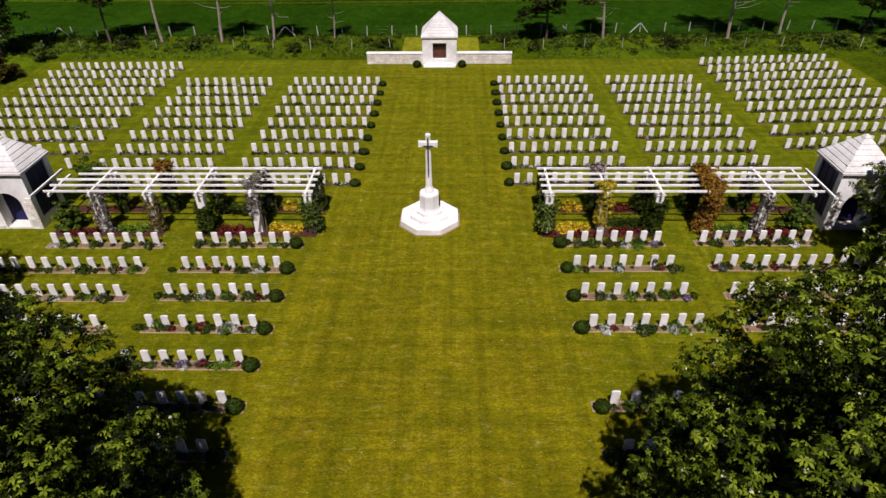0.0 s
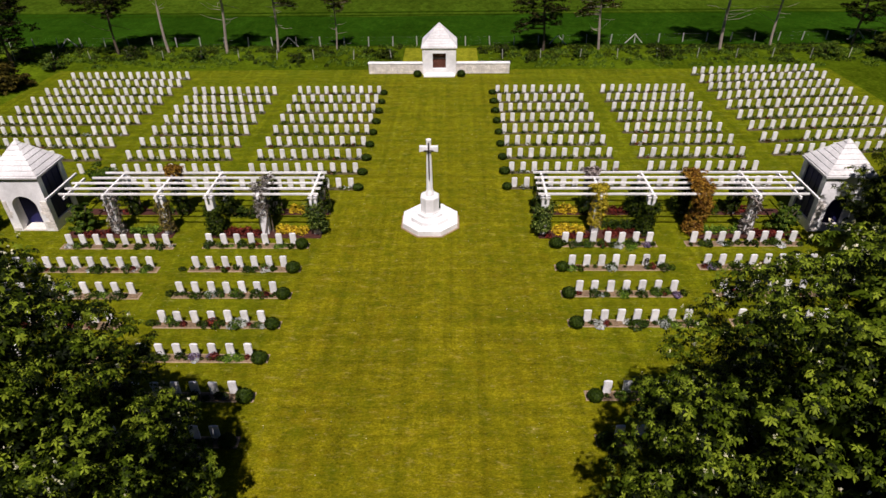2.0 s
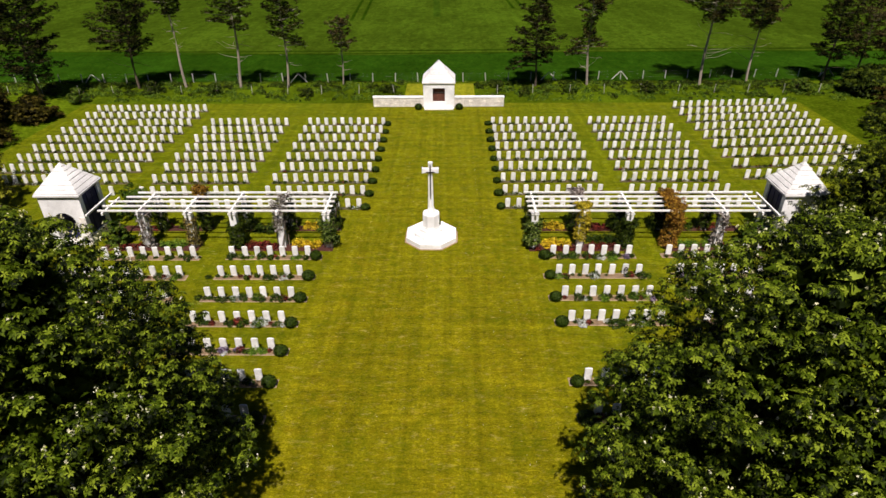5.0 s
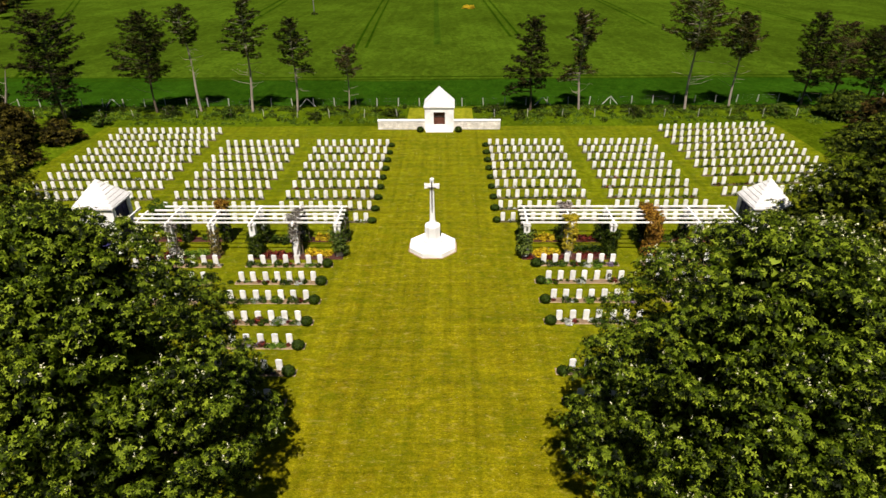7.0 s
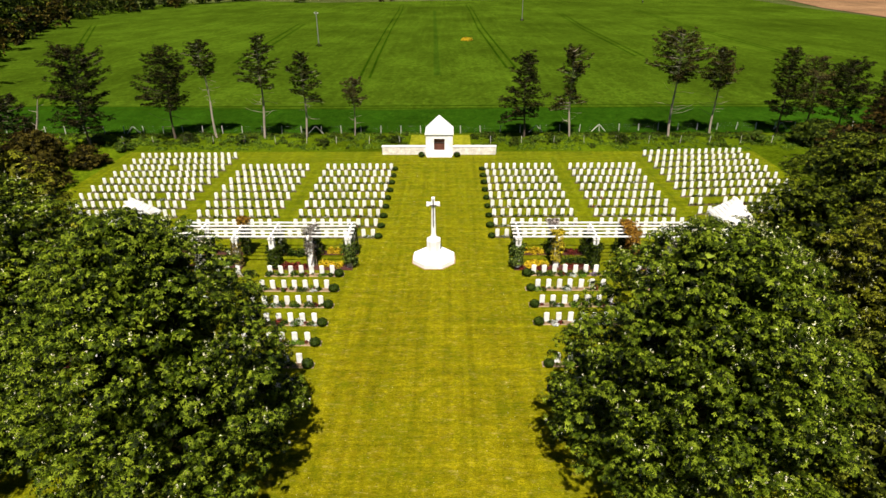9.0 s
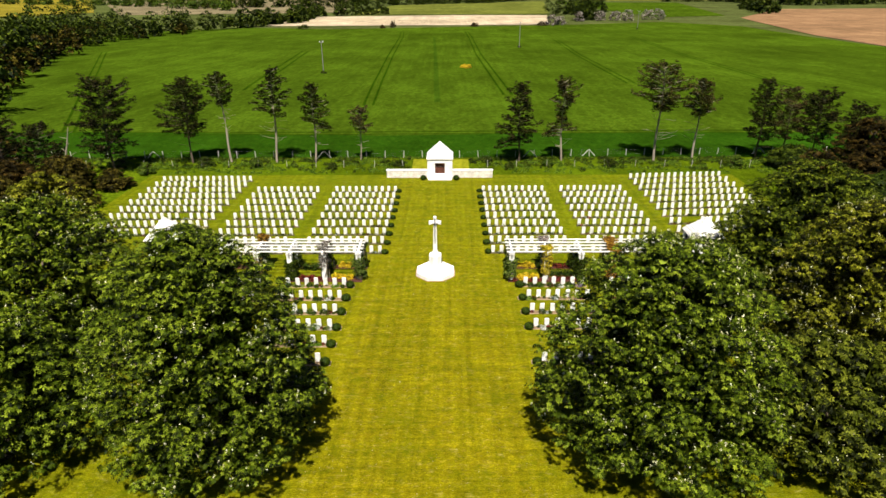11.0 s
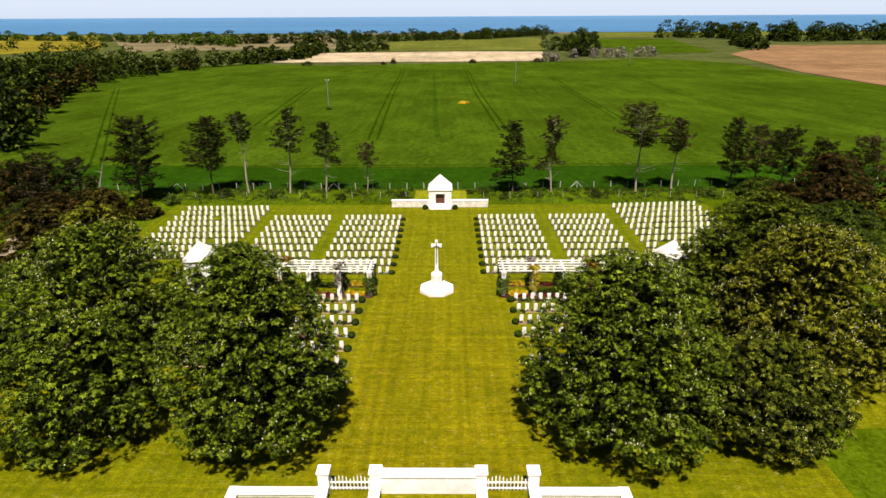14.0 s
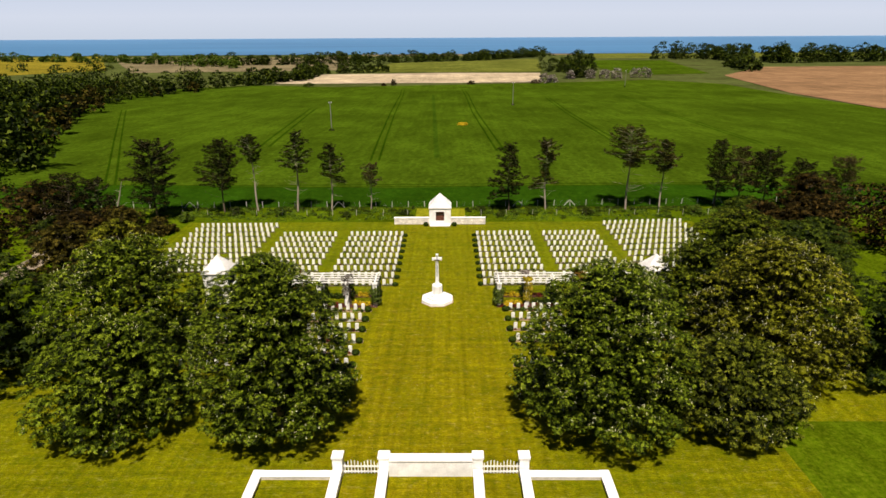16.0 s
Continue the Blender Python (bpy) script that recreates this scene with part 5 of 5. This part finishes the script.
# ---- pines along the field fence ----
def pine(x, y, height, bare, spread, seed, material="needle", lean=0.0, bark="pine_bark", full=1.0, shape="dome", heavy=0):
    """shape: dome, cone or column; heavy: +1 or -1 for one long drooping low limb to that side."""
    g = np.random.default_rng(seed)
    t = thing("pine", "tall pine with dark trunk and full dark crown" if bark == "bark" else "tall pine with bare pale trunk and sparse dark crown", "tree", x, y, ground_z(y), group="pines along the fence")
    axis = lambda z: np.array([lean * z / height + 0.1 * math.sin(z * 0.7 + seed) - 0.1 * math.sin(seed), 0.1 * math.cos(z * 0.6 + seed) - 0.1 * math.cos(seed), z])
    bm = bmesh.new()
    zs = np.linspace(-0.05, height * 0.96, 9)
    limb(bm, [axis(z) for z in zs], [0.0125 * height * (1 - 0.85 * z / height) for z in zs], 8)
    part("trunk", bm, bark, t)
    outline = {
        "dome": lambda f: (0.55 + 1.3 * f) if f < 0.3 else math.sqrt(max(0.05, 1 - ((f - 0.3) / 0.74) ** 2)),
        "cone": lambda f: 0.65 + 1.75 * f if f < 0.2 else 0.22 + 0.78 * (1 - (f - 0.2) / 0.8) ** 0.62,
        "column": lambda f: 0.75 + 0.25 * math.sin(f * 9 + seed) if f < 0.75 else 0.9 * math.sqrt(max(0.05, 1 - ((f - 0.75) / 0.27) ** 2)),
    }[shape]
    tips, sizes = [], []

    def bough(base, d, reach, thick, sag=0.0):
        side = np.array([-d[1], d[0], 0.0])
        curve = lambda q: base + d * reach * q + np.array([0, 0, (0.1 - sag) * reach * q * q])
        bm = bmesh.new()
        limb(bm, [curve(0), curve(0.5), curve(1)], (thick, thick * 0.65, thick * 0.25), 5)
        part("branch", bm, "bark" if bark == "bark" else bark, t)
        for q in np.arange(0.36, 1.04, 0.27 / max(reach, 0.6)):
            wide = 0.2 + 0.4 * reach * (1.1 - q)
            for _ in range(4):
                if g.random() < 0.82:
                    tips.append(curve(q) + side * g.uniform(-1, 1) * wide + np.array([0, 0, g.normal(0.1, 0.17)]))
                    sizes.append(g.uniform(0.14, 0.34))

    count = int((12 + (height - bare) * 4.2) * full)
    for k in range(count):
        f = min(0.98, (k + g.uniform(0, 0.8)) / count)
        z = bare + (height * 0.96 - bare) * f
        reach = max(0.35, spread * outline(f) * g.choice([0.45, 0.75, 0.96, 1.22], p=[0.17, 0.27, 0.36, 0.2]))
        a = k * 2.4 + g.uniform(-0.7, 0.7)
        rise = min(g.uniform(-0.16, 0.12) + 0.34 * f, (height - 0.25 - z) / reach)
        bough(axis(z), np.array([math.cos(a), math.sin(a), rise]), reach, 0.05)
    if heavy:
        for k in range(3):
            bough(axis(bare * 0.86 + 0.35 * k), np.array([heavy * 0.95, g.uniform(-0.4, 0.2), 0.12]), spread * (1.25 - 0.15 * k), 0.085, 0.3)
    for k in range(int(bare * (2.4 if bark == "pine_bark" else 1.4))):
        z, a = g.uniform(0.4, 1.04) * bare, g.uniform(0, 6.28)
        base = axis(z)
        ln = g.uniform(0.4, 1.1) * spread * 0.85
        d = np.array([math.cos(a), math.sin(a), g.uniform(-0.25, 0.4)])
        bm = bmesh.new()
        limb(bm, [base, base + d * ln * 0.55, base + d * ln + np.array([0.1 * ln, 0, g.uniform(-0.15, 0.25) * ln])], (0.024, 0.016, 0.006), 4)
        part("branch", bm, bark, t, "dead bare branch")
    for k in range(7):
        tips.append(axis(height * (0.9 + 0.012 * k)) + g.normal(scale=0.13, size=3))
        sizes.append(0.26)
    c = np.array(tips)
    p, n = clump_leaves(g, c, np.array(sizes), 20, 0.7, 0.8)
    quads("needles", leaf_quads(g, p, n, np.full(len(p), 0.22), np.full(len(p), 0.06), 0.1), material, t)


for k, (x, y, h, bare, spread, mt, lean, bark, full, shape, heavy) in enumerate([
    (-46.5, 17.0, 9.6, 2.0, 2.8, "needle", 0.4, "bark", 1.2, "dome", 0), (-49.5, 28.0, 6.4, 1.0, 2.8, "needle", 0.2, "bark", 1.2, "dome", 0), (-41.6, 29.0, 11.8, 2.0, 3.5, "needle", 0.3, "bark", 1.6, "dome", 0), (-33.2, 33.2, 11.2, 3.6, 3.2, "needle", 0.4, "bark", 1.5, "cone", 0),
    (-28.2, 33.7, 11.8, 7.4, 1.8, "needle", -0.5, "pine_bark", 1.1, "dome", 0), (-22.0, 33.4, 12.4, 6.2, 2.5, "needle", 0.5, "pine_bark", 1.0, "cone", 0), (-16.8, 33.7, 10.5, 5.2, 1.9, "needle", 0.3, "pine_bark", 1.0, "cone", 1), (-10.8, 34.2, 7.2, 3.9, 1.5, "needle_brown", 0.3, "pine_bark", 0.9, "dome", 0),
    (10.5, 33.8, 10.4, 2.6, 2.6, "needle", -0.1, "bark", 1.4, "cone", -1), (16.2, 34.1, 10.8, 4.0, 2.0, "needle_sunlit", -0.3, "pine_bark", 1.1, "column", -1), (28.5, 33.9, 12.7, 6.4, 3.2, "needle_sunlit", 0.0, "pine_bark", 1.3, "dome", 0), (34.0, 34.9, 10.5, 5.6, 2.5, "needle_sunlit", -0.1, "pine_bark", 1.2, "dome", 0),
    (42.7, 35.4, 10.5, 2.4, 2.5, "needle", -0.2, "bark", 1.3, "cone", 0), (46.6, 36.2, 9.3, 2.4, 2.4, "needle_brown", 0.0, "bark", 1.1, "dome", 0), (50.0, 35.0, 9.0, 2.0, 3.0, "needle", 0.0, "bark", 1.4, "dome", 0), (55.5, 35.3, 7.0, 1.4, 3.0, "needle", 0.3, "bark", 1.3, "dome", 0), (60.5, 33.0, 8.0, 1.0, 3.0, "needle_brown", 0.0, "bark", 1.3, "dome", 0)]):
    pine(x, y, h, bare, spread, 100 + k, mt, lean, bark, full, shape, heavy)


for k, (x, y, r, h, m) in enumerate([(-37.6, 10.5, 2.2, 3.0, "leaf_yellow"), (-39.2, 15.5, 2.4, 3.2, "leaf_olive"), (-38.4, 22.5, 1.7, 2.2, "leaf_olive"), (-45.0, 23.5, 2.8, 3.6, "leaf_brown"), (-49.0, 17.0, 3.0, 4.0, "leaf_dark"), (39.4, 12.5, 2.6, 3.8, "leaf_brown"), (41.0, 4.0, 3.0, 4.4, "leaf_dark"), (44.0, 23.0, 3.0, 4.2, "leaf_brown"), (40.5, 19.5, 2.0, 2.6, "leaf_dark")]):
    broad_tree(x, y, r, h, m, "low spreading bush at the edge of the cemetery", 80 + k, 150, 9, 0.22, low=0.1)


def dead_trunk():
    t = thing("dead_tree", "thin pale dead tree leaning beside the dark pines", "tree", -46.7, 26.7, 0)
    bm = bmesh.new()
    limb(bm, [(0, 0, -0.1), (0.5, 0, 2.0), (1.25, 0.1, 4.2), (1.9, 0.1, 6.3)], (0.15, 0.12, 0.085, 0.03), 7)
    part("trunk", bm, "pine_bark", t)
    for z, a, ln in ((2.6, 0.4, 1.2), (3.3, 2.6, 1.0), (4.1, 5.6, 1.3), (4.9, 3.4, 0.8), (5.4, 0.9, 0.7)):
        bm = bmesh.new()
        b = np.array([0.3 * z - 0.05, 0.05, z])
        limb(bm, [b, b + np.array([math.cos(a), math.sin(a), 0.35]) * ln], (0.035, 0.008), 4)
        part("branch", bm, "pine_bark", t)


dead_trunk()


# ---- scrub on the bank ----
g = np.random.default_rng(77)


def on_bank(n, near, seed):
    c = np.stack([g.uniform(-62, 66, n), 28.0 + 7.3 * g.beta(near, 1.0, n), np.full(n, 0.05)], 1)
    c = c[~((abs(c[:, 0]) < 3.9) & (c[:, 1] < 35.0))]
    return c[[noise.noise(Vector((x * 0.35, y * 0.6, seed))) > -0.05 for x, y, _ in c]]


c = on_bank(3800, 1.1, 3.0)
p, nn = clump_leaves(g, c, g.uniform(0.14, 0.36, len(c)), 22, 0.9)
p[:, 2] = np.maximum(p[:, 2], 0.03)
nn[:, 2] *= 0.25
tagged(quads("tall_grass", leaf_quads(g, p, nn, np.full(len(p), 0.24), np.full(len(p), 0.045)), "lime_plant"), "tufts of tall green grass on the bank before the fence", "grass", kind="stuff")
c = on_bank(1300, 2.2, 9.0)
p, nn = clump_leaves(g, c, g.uniform(0.16, 0.5, len(c)), 44, 0.9)
p[:, 2] = np.maximum(p[:, 2], 0.03)
tagged(quads("scrub", leaf_quads(g, p, nn, np.full(len(p), 0.17), np.full(len(p), 0.09)), "leaf_dark"), "low tangled dark scrub along the fence", "scrub", kind="stuff")
for k, (x, y, r, h) in enumerate([(-24, 31, 0.9, 1.2), (-14, 30.2, 0.8, 0.9), (-31, 31.5, 1.2, 1.4), (14, 31.5, 0.9, 0.9), (22, 31, 1.1, 1.2), (9, 30.4, 0.7, 0.7), (38, 31.5, 1.4, 1.6), (-5.4, 31.5, 0.8, 0.9), (6.3, 33.4, 0.9, 0.8), (-37, 28, 1.2, 1.6)]):
    shrub(x, y, r, h, "leaf_dark" if k % 3 else "scrub", "dark green bush in the scrub on the bank", 200 + k, 0.16, 40, 40, "bushes on the bank", "bush", "bush")


# ---- fence ----
def fence():
    t = thing("fence", "post and wire field fence with pale weathered posts", "fence")
    g = np.random.default_rng(3)
    mesh = None
    for k in range(53):
        x = -66.3 + 2.55 * k
        y = 35.6 + 0.04 * max(0, x - 5)
        if mesh is None:
            o = part("post", prism([ngon(7, 0.052, -0.1), ngon(7, 0.05, 0.96), ngon(7, 0.038, 1.0)]), "post_wood", t)
            mesh = o.data
        else:
            o = new("post", mesh)
            o.parent = t
        o.matrix_basis = pose(x, y, 0, g.normal(0, 2), g.normal(0, 2), 0)
    for x in (-39.5, -16.0, 12.2, 20.3, 44):
        y = 35.55 + 0.04 * max(0, x - 5)
        for s in (-1, 1):
            bm = bmesh.new()
            limb(bm, [(x + s * 0.95, y - 0.05, 0), (x + s * 0.05, y - 0.05, 0.95)], (0.055, 0.05), 6)
            part("brace", bm, "post_wood", t)
    for z in (0.3, 0.6, 0.92):
        bm = bmesh.new()
        limb(bm, [(-66, 35.6, z), (5, 35.6, z), (66.3, 38.05, z)], (0.0012,) * 3, 4)
        part("wire", bm, "wire", t)


fence()


def stake_row():
    t = thing("stake_fence", "row of slim weathered stakes standing in the rough grass", "fence")
    g = np.random.default_rng(8)
    first = part("stake", prism([ngon(6, 0.032, -0.1), ngon(6, 0.03, 0.92), ngon(6, 0.01, 0.98)]), "post_wood", t)
    for k in range(28):
        x = -50 + 3.75 * k
        if abs(x) < 4:
            continue
        o = first if k == 0 else new("stake", first.data)
        o.parent = t
        o.matrix_basis = pose(x + g.normal(0, 0.1), 30.9, 0, g.normal(0, 3), g.normal(0, 3), 0)


stake_row()


# ---- entrance ----
def entrance():
    y = -25.8
    for s in (-1, 1):
        for x in (5.65, 2.85):
            p = tagged(part("gate_pier", boxed(s * x - 0.3, s * x + 0.3, y - 0.3, y + 0.3, 0, 1.3, 0.02), "white_stone"), "square white stone pier at the entrance", "pier", "gate piers")
            part("cap", boxed(s * x - 0.36, s * x + 0.36, y - 0.36, y + 0.36, 1.3, 1.45, 0.03), "white_stone", p)
            w = tagged(part("path_wall", boxed(s * x - 0.24, s * x + 0.24, -32.0, y - 0.3, 0, 0.5, 0.02), "white_stone"), "low white stone wall flanking the entrance path", "wall", "entrance walls")
            part("coping", boxed(s * x - 0.3, s * x + 0.3, -32.0, y - 0.37, 0.5, 0.62, 0.02), "white_stone", w)
        a, b = sorted((s * 5.95, s * 10.3))
        w = tagged(part("boundary_wall", boxed(a, b, y - 0.57, y - 0.13, 0, 0.22, 0.02), "walling"), "low pale stone boundary wall beside the entrance", "wall", "entrance walls")
        part("coping", boxed(a, b, y - 0.63, y - 0.07, 0.22, 0.32, 0.02), "white_stone", w)
        e = s * 10.55
        w = tagged(part("boundary_wall", boxed(e - 0.25, e + 0.25, -32.0, y - 0.07, 0, 0.22, 0.02), "walling"), "low pale stone boundary wall beside the entrance", "wall", "entrance walls")
        part("coping", boxed(e - 0.3, e + 0.3, -32.0, y - 0.03, 0.22, 0.32, 0.02), "white_stone", w)
        gate = thing("gate", "white painted low metal gate with pointed bars", "gate", group="entrance gates")
        a, b = sorted((s * 3.15, s * 5.35))
        for z in (0.12, 0.5):
            part("gate_rail", boxed(a, b, y - 0.03, y + 0.03, z, z + 0.1, 0.01), "white_paint", gate)
        for k in range(11):
            x = a + 0.1 + (b - a - 0.2) * k / 10
            top = 0.72 + 0.2 * abs(math.sin(k * 0.63))
            part("bar", prism([ngon(6, 0.035, 0.05, 0, x, y), ngon(6, 0.035, top, 0, x, y), ngon(6, 0.004, top + 0.12, 0, x, y)]), "white_paint", gate)
    w = tagged(part("entrance_wall", boxed(-2.55, 2.55, y - 0.28, y + 0.28, 0, 1.12, 0.02), "white_stone"), "broad white stone wall between the entrance piers", "wall")
    part("coping", boxed(-2.55, 2.55, y - 0.34, y + 0.34, 1.12, 1.24, 0.02), "white_stone", w)


entrance()


# ---- far country ----
def strip(name, pts, width, material, lift, label, category):
    bm = bmesh.new()
    prev = None
    for (x, y) in pts:
        row = [bm.verts.new((x - width / 2, y, ground_z(y) + lift)), bm.verts.new((x + width / 2, y, ground_z(y) + lift))]
        if prev:
            bm.faces.new((prev[0], prev[1], row[1], row[0]))
        prev = row
    return tagged(part(name, bm, material), label, category, kind="structure")


def ruts(x0, y0, x1, y1, gap=1.9, width=0.42):
    for o in (-gap / 2, gap / 2):
        ys = [y0] + [p[0] for p in PROFILE if y0 < p[0] < y1] + [y1]
        strip("tramline", [(x0 + o + (x1 - x0) * (y - y0) / (y1 - y0) + 0.5 * math.sin(y / 37), y) for y in ys], width * (1 + max(y0, 0) / 300), "crop_low", 0.09, "dark wheel track pressed into the crop", "track")


def strip_across(name, x0, x1, y, width=0.5):
    """A wheel track running along the fence, wavering a little."""
    bm = bmesh.new()
    prev = None
    for k in range(30):
        x = x0 + (x1 - x0) * k / 29
        o = y + 0.5 * math.sin(x / 23)
        row = [bm.verts.new((x, o - width / 2, ground_z(o) + 0.1)), bm.verts.new((x, o + width / 2, ground_z(o) + 0.1))]
        if prev:
            bm.faces.new((prev[0], row[0], row[1], prev[1]))
        prev = row
    tagged(part(name, bm, "crop_low"), "dark wheel track pressed into the crop", "track", kind="structure")


ruts(-60.9, 50.8, -140.7, 213.4)
ruts(-46.0, 98.0, -58.0, 215.0, 2.4, 0.5)
ruts(-15.5, 76.4, -27.5, 345.0)
ruts(13.7, 89.7, 11.5, 345.0)
strip("tramline", [(-1.3, 80), (-2.1, 110), (-4.2, 196), (-7.0, 300)], 1.3, "crop_worn", 0.09, "faint worn strip through the crop", "track")
for y in (49.6, 51.4):
    strip_across("tramline", -84, 92, y)
ruts(46.0, 108.0, 54.6, 280.0)
ruts(81.7, 100.0, 98.5, 300.0)

sheet("stubble_field", [(-136, 412), (73, 420), (93, 563), (6, 572), (-126, 552)], "stubble", 0.25, "pale beige stubble field beyond the green crop", "field")
sheet("meadow", [(-96, 590), (98, 586), (150, 985), (-74, 850)], "meadow", 0.25, "light yellow-green meadow among the hedges", "field")
sheet("ploughed_field", [(184, 205), (330, 225), (520, 680), (362, 668), (250, 508), (200, 308)], "ploughed", 0.25, "reddish-brown ploughed field", "field")
sheet("rape_field", [(-436, 552), (-388, 660), (-720, 1260), (-900, 1160)], "rape", 0.25, "yellow flowering rape field", "field")
sheet("far_field", [(-330, 600), (-110, 640), (-180, 1150), (-640, 1150)], "fallow", 0.2, "pale fields near the coast", "field")
sheet("far_meadow", [(180, 520), (250, 540), (330, 900), (160, 930)], "crop", 0.25, "green meadow behind the hawthorns", "field")
sheet("far_field", [(250, 1000), (900, 1000), (1000, 1450), (300, 1400)], "meadow", 0.2, "pale fields near the coast", "field")
sheet("far_field", [(-150, 1180), (260, 1200), (300, 1450), (-260, 1450)], "fallow", 0.2, "pale fields near the coast", "field")


def woods(name, trees, material, label, seed, leaf=1.0, per=16):
    """Hedges and woods far off: many ragged crowns of leaf clumps."""
    g = np.random.default_rng(seed)
    cs, ss = [], []
    for x, y, r, h in trees:
        k = 40
        f, a = g.uniform(0.04, 1.0, k), g.uniform(0, 2 * math.pi, k)
        w = r * np.where(f < 0.4, 0.85 + 0.15 * f / 0.4, np.sqrt(np.clip(1 - ((f - 0.4) / 0.62) ** 2, 0.02, 1))) * g.uniform(0.45, 1.0, k)
        cs.append(np.stack([x + np.cos(a) * w, y + np.sin(a) * w, ground_z(y) + h * f * 0.93], 1))
        ss.append(g.uniform(0.2, 0.4, k) * r)
    c, s = np.concatenate(cs), np.concatenate(ss)
    p, n = clump_leaves(g, c, s, per, 0.8, 0.7)
    low = np.array([ground_z(q) for q in p[:, 1]]) + 0.1
    p[:, 2] = np.maximum(p[:, 2], low)
    tagged(quads(name, leaf_quads(g, p, n, np.full(len(p), leaf), np.full(len(p), leaf * 0.7)), material), label, "trees", kind="stuff")


def along(g, pts, step, r, h, wob=3.0):
    out = []
    for (x0, y0), (x1, y1) in zip(pts, pts[1:]):
        n = max(1, int(math.hypot(x1 - x0, y1 - y0) / step))
        for k in range(n):
            f = (k + g.random()) / n
            q = g.uniform(0.65, 1.2)
            out.append((x0 + (x1 - x0) * f + g.normal(0, wob), y0 + (y1 - y0) * f + g.normal(0, wob), r * q, h * q * g.uniform(0.85, 1.15)))
    return out


g = np.random.default_rng(91)
woods("hedge", along(g, [(-84, 50), (-118, 112), (-172, 228), (-172, 285), (-166, 352), (-146, 380)], 5.0, 5.0, 13, 4) + along(g, [(-100, 60), (-135, 115), (-190, 235), (-195, 340)], 7, 6.0, 17, 6), "leaf_dark", "dark wooded hedge along the field", 92, 1.15, 9)
woods("hedge", along(g, [(-92, 66), (-130, 140), (-178, 250), (-160, 365)], 13, 4.0, 9, 5), "leaf_olive", "olive-brown trees in the hedge along the field", 93, 1.1, 9)
woods("hedge", along(g, [(-146, 385), (-118, 470), (-128, 560), (-60, 600)], 8, 6, 10, 3) + along(g, [(-330, 780), (-190, 800), (-73, 850), (52, 925), (180, 1130)], 6.5, 9, 14, 5), "leaf_dark", "line of dark trees beyond the pale field", 94, 1.7, 13)
woods("copse", along(g, [(100, 480), (128, 500)], 4, 8, 23, 4) + along(g, [(96, 575), (130, 590)], 7, 8, 16, 4), "leaf_dark", "tall dark copse at the end of the field", 95, 1.3, 20)
woods("hawthorn", [(121, 470, 4.5, 7.5), (133, 470, 4.5, 7.5), (143, 469, 4.5, 8.5), (163, 482, 5.5, 8), (172, 484, 5, 8.5), (74, 411, 4, 7), (80, 413, 4, 6), (104, 466, 4, 7)], "grey_vine", "pale flowering hawthorn bushes at the field end", 96)
woods("wood", along(g, [(330, 950), (420, 940), (440, 780), (640, 830), (900, 900)], 7, 11, 21, 7) + along(g, [(300, 560), (340, 690)], 14, 7, 12, 5), "leaf_dark", "dark wood on the horizon", 97, 2.2, 12)
woods("hedge", along(g, [(-800, 1000), (-500, 900), (-240, 700)], 16, 9, 12, 8), "scrub", "hedges and copses in the far countryside", 98, 2.2, 11)
woods("thicket", along(g, [(-63, 30), (-70, 8), (-62, -15), (-50, -30)], 5, 4.5, 8.5, 3) + along(g, [(66, 32), (62, 8), (58, -18), (52, -34)], 5, 4.5, 8.0, 3), "leaf_dark", "dense dark thicket beside the cemetery", 99, 0.5, 16)
woods("thicket", along(g, [(-57, 26), (-58, 2)], 7, 3.5, 6, 3) + along(g, [(58, 28), (55, 0)], 6, 3.5, 6.5, 3), "leaf_brown", "bronze-leaved thicket beside the cemetery", 89, 0.5, 16)
for x, y, r, h, m in ((-36.9, 389.6, 2.6, 5.0, "leaf_brown"), (-43.6, 384, 2.2, 2.2, "leaf_brown"), (18.9, 399, 3.5, 3.0, "leaf_brown"), (66, 405, 5, 3.2, "leaf_brown"), (-95, 376, 5.5, 3, "leaf_dark")):
    shrub(x, y, r, h, m, "lone dark bush at the far field edge", int(abs(x)), 0.5, 40, 26, "bushes at the field edge", "bush", "bush")
t = shrub(6.2, 147.7, 2.1, 1.0, "yellow_plant", "small yellowish weed patch standing in the crop", 301, 0.3, 40, 40, "", "weed_patch", "weeds")


def utility_pole(x, y, h):
    t = thing("utility_pole", "slim grey utility pole standing in the crop", "pole", x, y, ground_z(y), group="utility poles")
    part("pole", prism([ngon(8, 0.13, -0.2), ngon(8, 0.09, h)]), "pole", t)
    part("cross_arm", boxed(-0.55, 0.55, -0.05, 0.05, h - 0.55, h - 0.42), "pole", t)
    for o in (-0.45, 0, 0.45):
        part("insulator", prism([ngon(6, 0.07, h - 0.42, 0, o), ngon(6, 0.09, h - 0.3, 0, o), ngon(6, 0.05, h - 0.16, 0, o)]), "white_paint", t)
    shrub(x, y, 1.0, 0.9, "leaf_dark", "tuft of weeds at the foot of a utility pole", 310 + int(h), 0.3, 16, 26, "", "weed_tuft", "weeds")


utility_pole(-34.8, 132.6, 9.0)
utility_pole(31.4, 229.5, 10.5)
utility_pole(120.1, 361.9, 11.0)
